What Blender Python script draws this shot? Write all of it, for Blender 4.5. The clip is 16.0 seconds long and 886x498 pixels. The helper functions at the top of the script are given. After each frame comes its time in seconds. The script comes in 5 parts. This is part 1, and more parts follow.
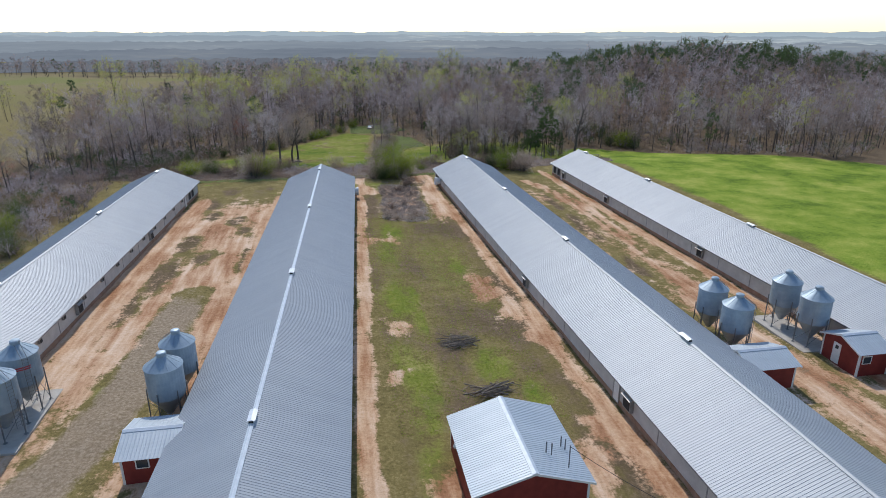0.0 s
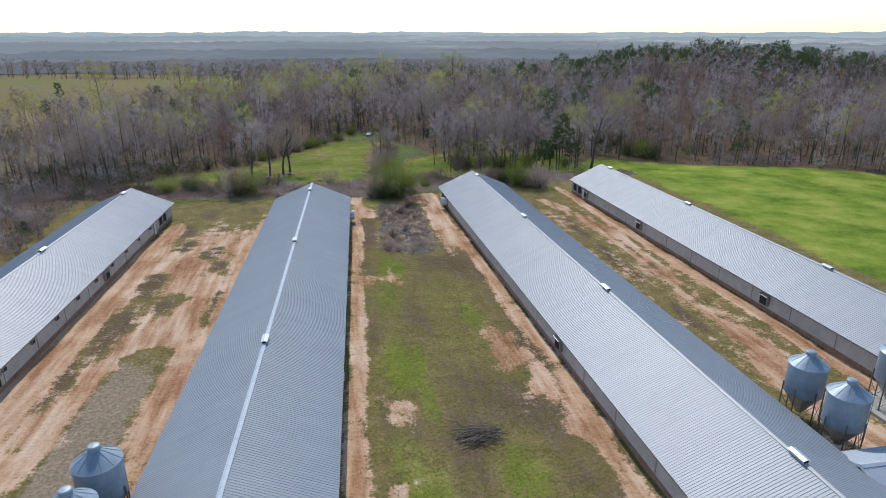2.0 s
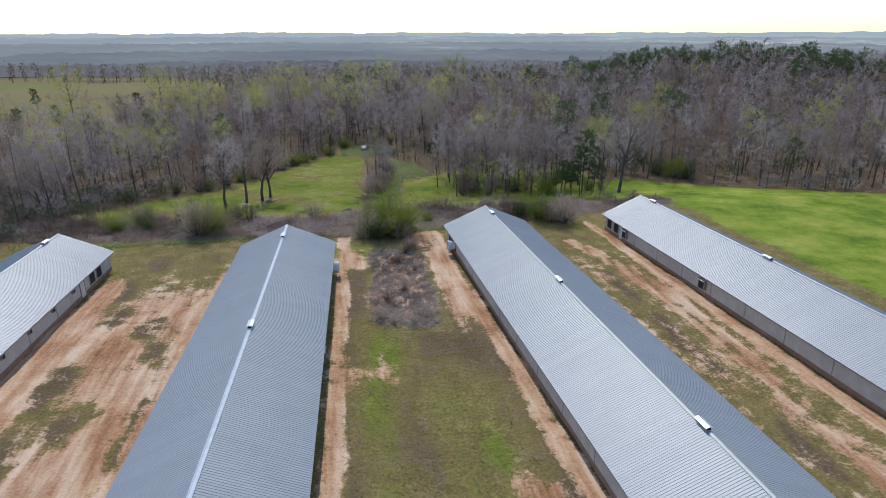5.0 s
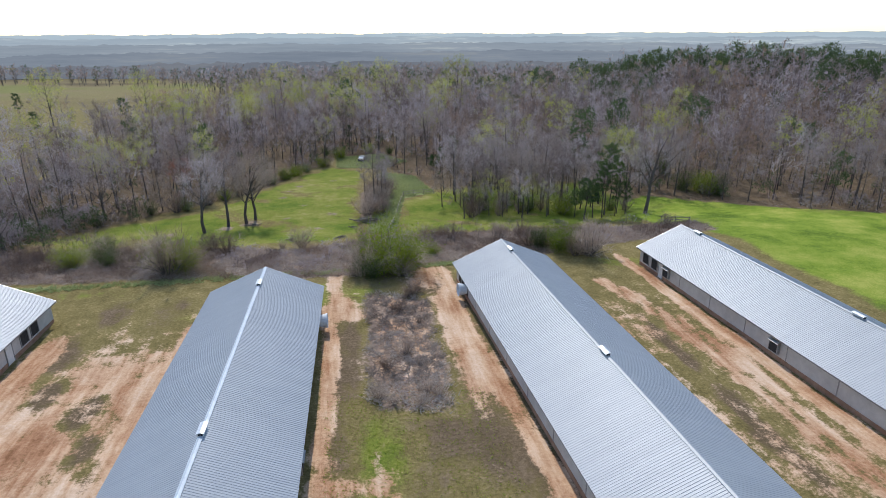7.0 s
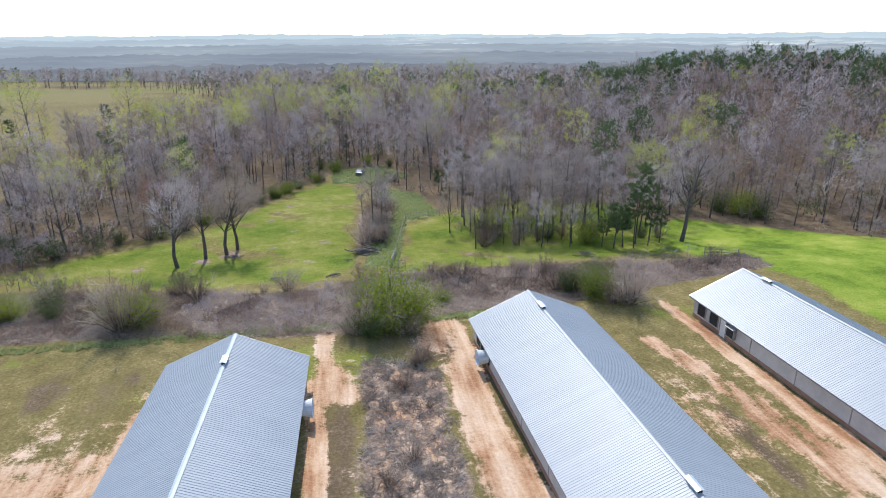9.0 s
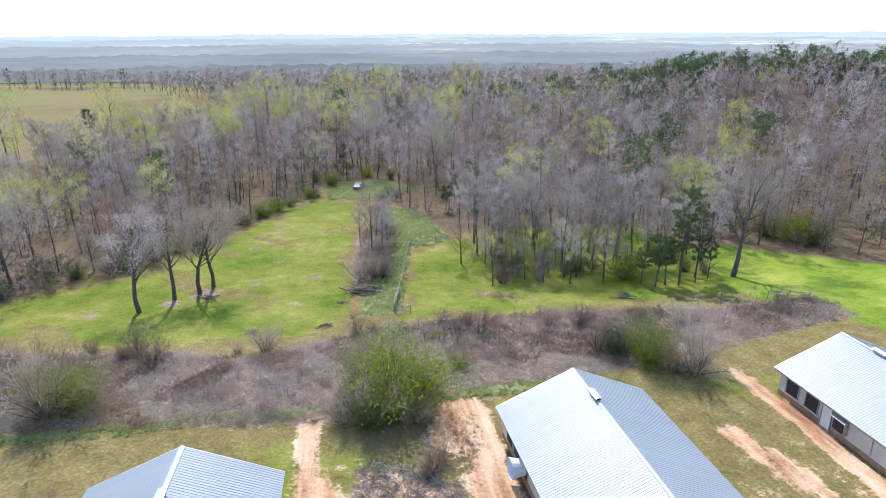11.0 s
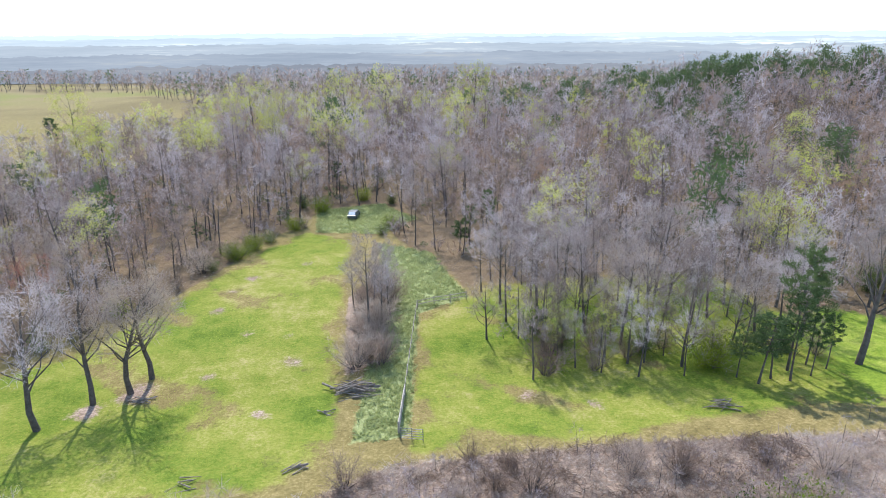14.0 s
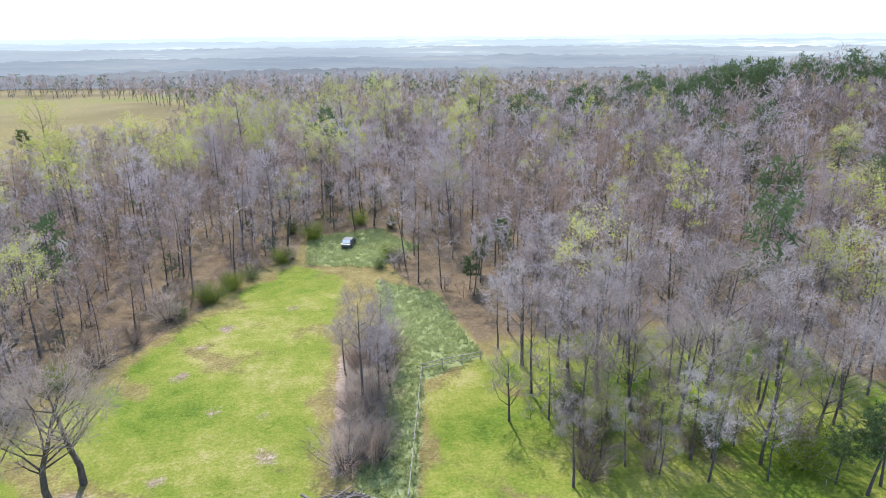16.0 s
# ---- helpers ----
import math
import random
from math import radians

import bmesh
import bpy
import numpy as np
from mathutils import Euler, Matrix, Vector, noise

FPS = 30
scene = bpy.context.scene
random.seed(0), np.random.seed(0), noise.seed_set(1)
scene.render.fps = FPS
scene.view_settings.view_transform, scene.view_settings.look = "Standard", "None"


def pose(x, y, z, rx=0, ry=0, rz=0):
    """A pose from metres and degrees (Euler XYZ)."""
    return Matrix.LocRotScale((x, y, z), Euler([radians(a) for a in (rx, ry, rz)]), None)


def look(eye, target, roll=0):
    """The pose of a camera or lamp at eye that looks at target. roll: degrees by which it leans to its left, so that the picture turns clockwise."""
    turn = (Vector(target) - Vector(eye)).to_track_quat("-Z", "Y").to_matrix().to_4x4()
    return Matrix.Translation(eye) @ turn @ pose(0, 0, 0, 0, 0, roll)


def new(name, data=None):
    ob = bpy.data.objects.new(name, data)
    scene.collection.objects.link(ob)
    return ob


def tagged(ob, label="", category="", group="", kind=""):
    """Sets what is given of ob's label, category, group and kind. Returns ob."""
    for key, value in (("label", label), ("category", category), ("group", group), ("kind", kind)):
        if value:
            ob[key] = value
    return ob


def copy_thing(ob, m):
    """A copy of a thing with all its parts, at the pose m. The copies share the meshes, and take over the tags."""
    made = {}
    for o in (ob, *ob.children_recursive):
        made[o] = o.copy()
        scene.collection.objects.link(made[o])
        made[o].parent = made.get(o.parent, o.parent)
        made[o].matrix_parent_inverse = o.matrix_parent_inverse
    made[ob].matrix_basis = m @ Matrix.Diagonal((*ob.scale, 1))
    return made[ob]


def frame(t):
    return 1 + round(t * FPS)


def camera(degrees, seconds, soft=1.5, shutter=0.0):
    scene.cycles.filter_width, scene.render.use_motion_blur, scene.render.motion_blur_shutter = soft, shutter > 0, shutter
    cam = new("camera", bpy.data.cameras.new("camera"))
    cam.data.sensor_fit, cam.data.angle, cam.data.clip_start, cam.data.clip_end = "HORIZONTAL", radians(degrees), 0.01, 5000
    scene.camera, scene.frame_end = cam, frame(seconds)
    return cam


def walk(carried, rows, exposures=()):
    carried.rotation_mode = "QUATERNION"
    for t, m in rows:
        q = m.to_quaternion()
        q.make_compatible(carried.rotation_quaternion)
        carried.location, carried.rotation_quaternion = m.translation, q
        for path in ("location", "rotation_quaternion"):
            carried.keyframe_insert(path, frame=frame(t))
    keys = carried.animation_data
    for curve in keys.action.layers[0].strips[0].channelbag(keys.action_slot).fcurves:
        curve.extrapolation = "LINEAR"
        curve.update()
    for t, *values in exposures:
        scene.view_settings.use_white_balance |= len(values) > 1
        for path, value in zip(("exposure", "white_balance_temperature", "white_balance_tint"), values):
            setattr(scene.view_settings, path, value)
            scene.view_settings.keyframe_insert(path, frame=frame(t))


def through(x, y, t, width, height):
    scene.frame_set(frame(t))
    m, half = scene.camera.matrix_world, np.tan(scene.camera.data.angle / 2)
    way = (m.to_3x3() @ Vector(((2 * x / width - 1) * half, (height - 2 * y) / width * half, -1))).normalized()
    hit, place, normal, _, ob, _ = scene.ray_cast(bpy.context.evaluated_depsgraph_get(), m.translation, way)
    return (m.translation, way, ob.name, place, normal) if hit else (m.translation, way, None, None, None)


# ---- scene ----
cam = camera(71.0, 16.0, soft=0.9)
METRES, EYE, TILT, LEAN, TURN = 124.0, 30.0, -1.0, -0.6, -9.7
ROWS = [
    (0.0, 0.0, 0.0, 0.0, -0.18, -18.43, 0.54),
    (0.5, -0.0024, 0.0306, 0.0007, -0.17, -18.43, 0.57),
    (1.0, -0.005, 0.061, 0.0016, -0.17, -18.44, 0.55),
    (1.5, -0.0073, 0.0914, 0.0022, -0.17, -18.42, 0.56),
    (2.0, -0.0094, 0.1216, 0.0028, -0.16, -18.41, 0.56),
    (2.5, -0.0112, 0.1513, 0.0037, -0.17, -18.41, 0.58),
    (3.0, -0.0126, 0.181, 0.0046, -0.18, -18.41, 0.61),
    (3.5, -0.0138, 0.2106, 0.0059, -0.2, -18.42, 0.64),
    (4.0, -0.0148, 0.2402, 0.0071, -0.2, -18.4, 0.64),
    (6.5, -0.0223, 0.3903, 0.0131, -0.21, -18.35, 0.78),
    (7.0, -0.0253, 0.4206, 0.0142, -0.24, -18.34, 0.79),
    (7.5, -0.0282, 0.4513, 0.0164, -0.26, -18.34, 0.82),
    (8.0, -0.0313, 0.4826, 0.018, -0.28, -18.3, 0.82),
    (8.5, -0.0338, 0.514, 0.0192, -0.28, -18.29, 0.86),
    (9.0, -0.0368, 0.5456, 0.0195, -0.31, -18.27, 0.84),
    (11.5, -0.051, 0.7072, 0.0228, -0.27, -18.31, 0.87),
    (12.0, -0.0539, 0.7403, 0.0241, -0.3, -18.32, 0.87),
    (12.5, -0.0569, 0.7736, 0.0255, -0.31, -18.33, 0.88),
    (13.0, -0.0597, 0.8074, 0.0261, -0.3, -18.34, 0.87),
    (13.5, -0.0627, 0.8413, 0.0263, -0.32, -18.36, 0.88),
    (14.0, -0.0657, 0.8749, 0.0261, -0.32, -18.37, 0.88),
    (14.5, -0.0686, 0.9089, 0.0269, -0.33, -18.36, 0.87),
    (15.0, -0.0711, 0.9432, 0.028, -0.33, -18.36, 0.86),
    (15.5, -0.0727, 0.9752, 0.0287, -0.3, -18.25, 0.87),
    (16.0, -0.0737, 0.9964, 0.0311, -0.37, -18.13, 1.0),
]
EXPOSURES = [(0.0, -0.2), (4.2, -0.27), (7.0, 0.0), (9.0, 0.4), (12.0, 0.86), (16.0, 1.0)]
walk(cam, [(t, pose(0, 0, EYE, TILT, LEAN, TURN) @ pose(METRES * x, METRES * y, METRES * z, 90 + pitch, roll, yaw)) for t, x, y, z, yaw, pitch, roll in ROWS], EXPOSURES)

# ---- light: high hazy sun straight ahead of the flight ----
SUN_ELEVATION, SUN_AZIMUTH = 46.0, -4.0
world = bpy.data.worlds.new("sky")
scene.world = world
world.use_nodes = True
wn = world.node_tree.nodes
wn.clear()
sky = wn.new("ShaderNodeTexSky")
sky.sky_type, sky.sun_disc = "NISHITA", False
sky.sun_elevation, sky.sun_rotation = radians(SUN_ELEVATION), radians(SUN_AZIMUTH)
sky.air_density, sky.dust_density, sky.ozone_density = 1.0, 0.3, 1.6
sky_bg, sky_out = wn.new("ShaderNodeBackground"), wn.new("ShaderNodeOutputWorld")
sky_bg.inputs[1].default_value = 0.2
world.node_tree.links.new(sky.outputs[0], sky_bg.inputs[0])
world.node_tree.links.new(sky_bg.outputs[0], sky_out.inputs[0])
sun = new("sun", bpy.data.lights.new("sun", "SUN"))
sun.data.energy, sun.data.angle, sun.data.color = 3.4, radians(0.6), (1.0, 0.955, 0.90)
sun.matrix_world = look((0, 0, 0), (-math.sin(radians(SUN_AZIMUTH)) * math.cos(radians(SUN_ELEVATION)), -math.cos(radians(SUN_AZIMUTH)) * math.cos(radians(SUN_ELEVATION)), -math.sin(radians(SUN_ELEVATION))))


# ---- materials ----
class Nodes:
    """Short hand for building one material's node tree."""

    def __init__(self, name):
        self.mat = bpy.data.materials.new(name)
        self.mat.use_nodes = True
        self.tree = self.mat.node_tree
        self.tree.nodes.clear()
        self.out = self.tree.nodes.new("ShaderNodeOutputMaterial")

    def add(self, kind, **props):
        n = self.tree.nodes.new(kind)
        for k, v in props.items():
            setattr(n, k, v)
        return n

    def put(self, socket, value):
        if isinstance(value, bpy.types.NodeSocket):
            self.tree.links.new(value, socket)
        elif isinstance(value, tuple) and len(value) == 3 and len(socket.default_value) == 4:
            socket.default_value = (*value, 1)
        else:
            socket.default_value = value

    def coords(self, kind="Object"):
        return self.add("ShaderNodeTexCoord").outputs[kind]

    def position(self):
        return self.add("ShaderNodeNewGeometry").outputs["Position"]

    def scaled(self, vec, xyz):
        n = self.add("ShaderNodeMapping")
        self.put(n.inputs["Vector"], vec)
        n.inputs["Scale"].default_value = xyz
        return n.outputs[0]

    def noise(self, vec, scale, detail=4.0, rough=0.6):
        n = self.add("ShaderNodeTexNoise")
        self.put(n.inputs["Vector"], vec)
        n.inputs["Scale"].default_value, n.inputs["Detail"].default_value, n.inputs["Roughness"].default_value = scale, detail, rough
        return n.outputs["Fac"]

    def ramp(self, fac, *stops):
        n = self.add("ShaderNodeValToRGB")
        el = n.color_ramp.elements
        while len(el) < len(stops):
            el.new(0.5)
        for e, (p, c) in zip(el, stops):
            e.position, e.color = p, (*c, 1) if isinstance(c, tuple) else (c, c, c, 1)
        self.put(n.inputs[0], fac)
        return n.outputs[0]

    def math(self, op, a, b=0.0, c=0.0):
        n = self.add("ShaderNodeMath", operation=op)
        for s, v in zip(n.inputs, (a, b, c)):
            self.put(s, v)
        return n.outputs[0]

    def step(self, v, lo, hi):
        n = self.add("ShaderNodeMapRange", interpolation_type="SMOOTHSTEP")
        self.put(n.inputs["Value"], v)
        n.inputs["From Min"].default_value, n.inputs["From Max"].default_value = lo, hi
        return n.outputs[0]

    def mix(self, fac, a, b, blend="MIX"):
        n = self.add("ShaderNodeMix", data_type="RGBA", blend_type=blend)
        self.put(n.inputs[0], fac)
        self.put(n.inputs[6], a)
        self.put(n.inputs[7], b)
        return n.outputs[2]

    def bump(self, height, strength=0.4, distance=0.05):
        n = self.add("ShaderNodeBump")
        n.inputs["Strength"].default_value, n.inputs["Distance"].default_value = strength, distance
        self.put(n.inputs["Height"], height)
        return n.outputs[0]

    def surface(self, colour, rough=0.8, metal=0.0, normal=None, specular=0.3):
        p = self.add("ShaderNodeBsdfPrincipled")
        self.put(p.inputs["Base Color"], colour)
        self.put(p.inputs["Roughness"], rough)
        self.put(p.inputs["Metallic"], metal)
        p.inputs["Specular IOR Level"].default_value = specular
        if normal is not None:
            self.put(p.inputs["Normal"], normal)
        self.tree.links.new(p.outputs[0], self.out.inputs[0])
        return self.mat

    def leafy(self, colour, through=0.45):
        d, t, m = self.add("ShaderNodeBsdfDiffuse"), self.add("ShaderNodeBsdfTranslucent"), self.add("ShaderNodeMixShader")
        self.put(d.inputs[0], colour)
        self.put(t.inputs[0], colour)
        m.inputs[0].default_value = through
        for i, s in enumerate((d, t)):
            self.tree.links.new(s.outputs[0], m.inputs[1 + i])
        self.tree.links.new(m.outputs[0], self.out.inputs[0])
        return self.mat

    def chance(self):
        return self.add("ShaderNodeObjectInfo").outputs["Random"]

    def island(self):
        return self.add("ShaderNodeNewGeometry").outputs["Random Per Island"]


def plain(name, dark, light, scale=3.0, rough=0.7, metal=0.0, bump=0.15, fine=40.0, specular=0.3):
    """A worn surface: two scales of variation between two colours."""
    k = Nodes(name)
    c = k.coords()
    big, small = k.noise(c, scale), k.noise(c, fine, 3.0)
    f = k.math("ADD", k.math("MULTIPLY", big, 0.7), k.math("MULTIPLY", small, 0.3))
    col = k.ramp(f, (0.3, dark), (0.7, light))
    return k.surface(col, rough, metal, k.bump(small, bump, 0.01), specular)


def roof_metal(name, dark, light, rough):
    k = Nodes(name)
    c = k.position()
    r = k.chance()
    streak = k.noise(k.scaled(c, (0.15, 2.4, 0.15)), 1.0, 3.0)
    blot = k.noise(c, 0.35, 4.0)
    f = k.math("ADD", k.math("MULTIPLY", streak, 0.4), k.math("ADD", k.math("MULTIPLY", blot, 0.5), k.math("MULTIPLY", r, 0.1)))
    col = k.ramp(f, (0.25, dark), (0.75, light))
    rgh = k.math("ADD", rough, k.math("MULTIPLY", k.math("SUBTRACT", blot, 0.5), 0.06))
    return k.surface(col, rgh, 0.2, None, 0.3)


def twig_stuff(name, dark, mid, light, random_of_object=True, tan=None):
    k = Nodes(name)
    if random_of_object:
        r = k.chance()
    else:
        cell = k.add("ShaderNodeTexVoronoi")
        k.put(cell.inputs["Vector"], k.scaled(k.position(), (1, 1, 0)))
        cell.inputs["Scale"].default_value = 0.17
        pick = k.add("ShaderNodeSeparateColor")
        k.put(pick.inputs[0], cell.outputs["Color"])
        r = pick.outputs[0]
    col = k.ramp(r, (0.08, dark), (0.30, mid), (0.45, tan), (0.60, mid), (0.92, light)) if tan else k.ramp(r, (0.1, dark), (0.5, mid), (0.9, light))
    col = k.mix(k.math("MULTIPLY", k.noise(k.position(), 1.3, 2.0), 0.35), col, (0.27, 0.22, 0.20))
    return k.leafy(col, 0.28)


def leaf_stuff(name, dark, light, through=0.45, random_of_object=True):
    k = Nodes(name)
    r = k.math("ADD", k.math("MULTIPLY", k.chance() if random_of_object else k.noise(k.position(), 0.1, 2.0), 0.5), k.math("MULTIPLY", k.noise(k.position(), 2.2, 2.0), 0.5))
    return k.leafy(k.ramp(r, (0.25, dark), (0.75, light)), through)


ROOF = roof_metal("galvanised_roofing", (0.305, 0.33, 0.355), (0.365, 0.39, 0.415), 0.53)
SHED_ROOF = roof_metal("shed_roofing", (0.36, 0.41, 0.45), (0.48, 0.53, 0.57), 0.5)
RIDGE = plain("ridge_flashing", (0.45, 0.50, 0.55), (0.60, 0.64, 0.68), 2.0, 0.5, 0.3)
VENT = plain("vent_metal", (0.50, 0.53, 0.56), (0.68, 0.70, 0.72), 4.0, 0.45, 0.6)
CURTAIN = plain("grey_sidewall", (0.42, 0.40, 0.37), (0.60, 0.58, 0.54), 0.8, 0.75)
STEM = plain("clay_stained_footing", (0.24, 0.12, 0.07), (0.40, 0.27, 0.19), 1.2, 0.9)
TRIM = plain("white_trim", (0.62, 0.61, 0.58), (0.80, 0.79, 0.76), 2.0, 0.6)
DARK = plain("dark_opening", (0.02, 0.02, 0.022), (0.05, 0.05, 0.05), 3.0, 0.8)
UNIT = plain("weathered_fan_steel", (0.22, 0.22, 0.22), (0.42, 0.42, 0.41), 4.0, 0.55, 0.5)
# White fibreglass of the fans; also the glare painted on the car's glass.
FIBRE_GLARE = plain("white_fibreglass", (0.62, 0.66, 0.70), (0.80, 0.83, 0.85), 3.0, 0.4)
BIN = plain("galvanised_bin", (0.22, 0.29, 0.35), (0.34, 0.41, 0.47), 1.4, 0.5, 0.35, 0.05)
BIN_DARK = plain("hopper_steel", (0.26, 0.30, 0.33), (0.38, 0.43, 0.47), 1.4, 0.5, 0.6)
STEEL = plain("leg_steel", (0.14, 0.15, 0.16), (0.26, 0.27, 0.28), 4.0, 0.55, 0.5)
RED = plain("barn_red_siding", (0.16, 0.022, 0.018), (0.26, 0.04, 0.03), 1.5, 0.6)
DECAL = plain("red_decal", (0.45, 0.04, 0.05), (0.55, 0.07, 0.07), 3.0, 0.5)
CONCRETE = plain("concrete", (0.34, 0.31, 0.27), (0.52, 0.49, 0.44), 1.0, 0.9)
GLASS = plain("window_glass", (0.03, 0.04, 0.05), (0.06, 0.07, 0.08), 1.0, 0.1, 0.0, 0.0, 40.0, 0.6)
WOOD = plain("grey_weathered_wood", (0.22, 0.19, 0.16), (0.45, 0.41, 0.36), 5.0, 0.9)
DEADWOOD = plain("dead_wood", (0.13, 0.10, 0.08), (0.34, 0.29, 0.24), 3.0, 0.95)
BARK = plain("bark", (0.06, 0.05, 0.046), (0.17, 0.145, 0.13), 2.5, 0.95, 0.0, 0.5, 18.0, 0.1)
TWIG = twig_stuff("grey_brown_twigs", (0.21, 0.16, 0.145), (0.38, 0.32, 0.315), (0.56, 0.49, 0.50), True, (0.39, 0.31, 0.24))
WOOD_TWIG = twig_stuff("woodland_twigs", (0.17, 0.13, 0.115), (0.36, 0.30, 0.295), (0.56, 0.49, 0.50), False, (0.38, 0.25, 0.17))
RUSSET = twig_stuff("russet_twigs", (0.36, 0.14, 0.095), (0.44, 0.20, 0.14), (0.48, 0.25, 0.17))
BUD = leaf_stuff("new_leaves", (0.33, 0.35, 0.08), (0.58, 0.58, 0.18), 0.5)
WOOD_BUD = leaf_stuff("woodland_new_leaves", (0.33, 0.35, 0.08), (0.58, 0.57, 0.18), 0.5, False)
NEEDLE = leaf_stuff("pine_needles", (0.06, 0.10, 0.045), (0.13, 0.175, 0.075), 0.3)
WOOD_NEEDLE = leaf_stuff("woodland_needles", (0.065, 0.105, 0.05), (0.145, 0.19, 0.085), 0.3, False)
GREENLEAF = leaf_stuff("shrub_leaves", (0.13, 0.19, 0.025), (0.32, 0.37, 0.055), 0.5)
DARKLEAF = leaf_stuff("dark_shrub_leaves", (0.06, 0.10, 0.03), (0.15, 0.20, 0.06), 0.4)
GRASSBLADE = leaf_stuff("grass_blades", (0.18, 0.26, 0.03), (0.38, 0.42, 0.08), 0.5, False)
WEED = leaf_stuff("weed_leaves", (0.27, 0.32, 0.12), (0.46, 0.49, 0.25), 0.5, False)
STRAW = twig_stuff("dry_stalks", (0.36, 0.30, 0.25), (0.50, 0.43, 0.37), (0.62, 0.55, 0.48), False)
BRUSHTWIG = twig_stuff("brush_twigs", (0.20, 0.14, 0.105), (0.38, 0.285, 0.225), (0.60, 0.49, 0.40), False)


def ground_material():
    k = Nodes("ground")
    p = k.position()
    a, b = k.add("ShaderNodeVertexColor", layer_name="cover_a"), k.add("ShaderNodeVertexColor", layer_name="cover_b")
    sa, sb = k.add("ShaderNodeSeparateColor"), k.add("ShaderNodeSeparateColor")
    k.put(sa.inputs[0], a.outputs[0])
    k.put(sb.inputs[0], b.outputs[0])
    streak = k.noise(k.scaled(p, (0.9, 0.10, 0.9)), 1.0, 4.0, 0.6)
    n_fine, n_mid, n_big, n_huge = k.noise(p, 3.5, 5.0, 0.7), k.noise(p, 0.55, 5.0, 0.65), k.noise(p, 0.11, 4.0), k.noise(p, 0.006, 4.0)
    edge = k.math("SUBTRACT", k.math("ADD", k.math("MULTIPLY", n_mid, 0.5), k.math("ADD", k.math("MULTIPLY", n_fine, 0.25), k.math("MULTIPLY", streak, 0.25))), 0.5)

    def mask(socket, wild=1.6, lo=0.36, hi=0.64):
        return k.step(k.math("ADD", socket, k.math("MULTIPLY", edge, wild)), lo, hi)

    speck = k.math("ADD", k.math("MULTIPLY", n_fine, 0.6), k.math("MULTIPLY", n_mid, 0.4))
    olive = k.ramp(speck, (0.30, (0.095, 0.078, 0.030)), (0.5, (0.205, 0.165, 0.066)), (0.68, (0.36, 0.285, 0.135)))
    far = k.ramp(n_huge, (0.40, (0.14, 0.11, 0.065)), (0.5, (0.24, 0.195, 0.10)), (0.6, (0.20, 0.20, 0.07)))
    clay = k.ramp(k.math("ADD", k.math("MULTIPLY", n_big, 0.3), k.math("ADD", k.math("MULTIPLY", streak, 0.4), k.math("MULTIPLY", speck, 0.3))), (0.36, (0.22, 0.10, 0.05)), (0.44, (0.40, 0.215, 0.12)), (0.51, (0.56, 0.365, 0.23)), (0.60, (0.70, 0.53, 0.39)))
    lush = k.ramp(k.math("ADD", k.math("MULTIPLY", n_big, 0.45), k.math("MULTIPLY", speck, 0.55)), (0.35, (0.060, 0.105, 0.016)), (0.44, (0.125, 0.175, 0.025)), (0.53, (0.21, 0.225, 0.045)), (0.64, (0.35, 0.30, 0.13)))
    litter = k.ramp(speck, (0.32, (0.105, 0.072, 0.052)), (0.5, (0.26, 0.19, 0.145)), (0.68, (0.50, 0.40, 0.32)))
    gravel = k.ramp(n_fine, (0.25, (0.17, 0.13, 0.08)), (0.5, (0.29, 0.225, 0.155)), (0.75, (0.44, 0.36, 0.27)))
    weed = k.ramp(speck, (0.32, (0.14, 0.17, 0.06)), (0.5, (0.25, 0.28, 0.12)), (0.68, (0.36, 0.38, 0.20)))
    field = k.ramp(k.math("ADD", k.math("MULTIPLY", n_big, 0.55), k.math("MULTIPLY", speck, 0.45)), (0.38, (0.085, 0.14, 0.020)), (0.49, (0.195, 0.27, 0.035)), (0.62, (0.36, 0.37, 0.085)))
    col = k.mix(sb.outputs[2], olive, far)
    col = k.mix(mask(sb.outputs[1], 0.9), col, field)
    col = k.mix(mask(sa.outputs[1]), col, lush)
    col = k.mix(mask(sa.outputs[2], 1.3), col, litter)
    col = k.mix(mask(sb.outputs[0], 1.5), col, weed)
    # Dark leaf litter, partly woodland shade put into colour; brown yard patches share it.
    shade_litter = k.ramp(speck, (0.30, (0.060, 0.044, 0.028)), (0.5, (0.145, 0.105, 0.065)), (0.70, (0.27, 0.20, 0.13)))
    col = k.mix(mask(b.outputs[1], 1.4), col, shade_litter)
    col = k.mix(mask(a.outputs[1], 2.4, 0.3, 0.75), col, gravel)
    col = k.mix(mask(sa.outputs[0], 2.6), col, clay)
    h = k.math("ADD", n_fine, k.math("MULTIPLY", n_mid, 2.0))
    return k.surface(col, 0.95, 0.0, k.bump(h, 0.7, 0.12), 0.05)


GROUND = ground_material()


# ---- mesh helpers ----
def link_mesh(name, me, material, parent, label=""):
    mats = material if isinstance(material, (list, tuple)) else [material]
    for m in mats:
        me.materials.append(m)
    ob = new(name, me)
    if parent is not None:
        ob.parent = parent
    if label:
        ob["label"] = label
    return ob


def part(name, bm, material, parent, label=""):
    me = bpy.data.meshes.new(name)
    bm.normal_update()
    bm.to_mesh(me)
    bm.free()
    return link_mesh(name, me, material, parent, label)


def empty(name, m=None):
    ob = new(name)
    ob.empty_display_size = 0.5
    if m is not None:
        ob.matrix_basis = m
    return ob


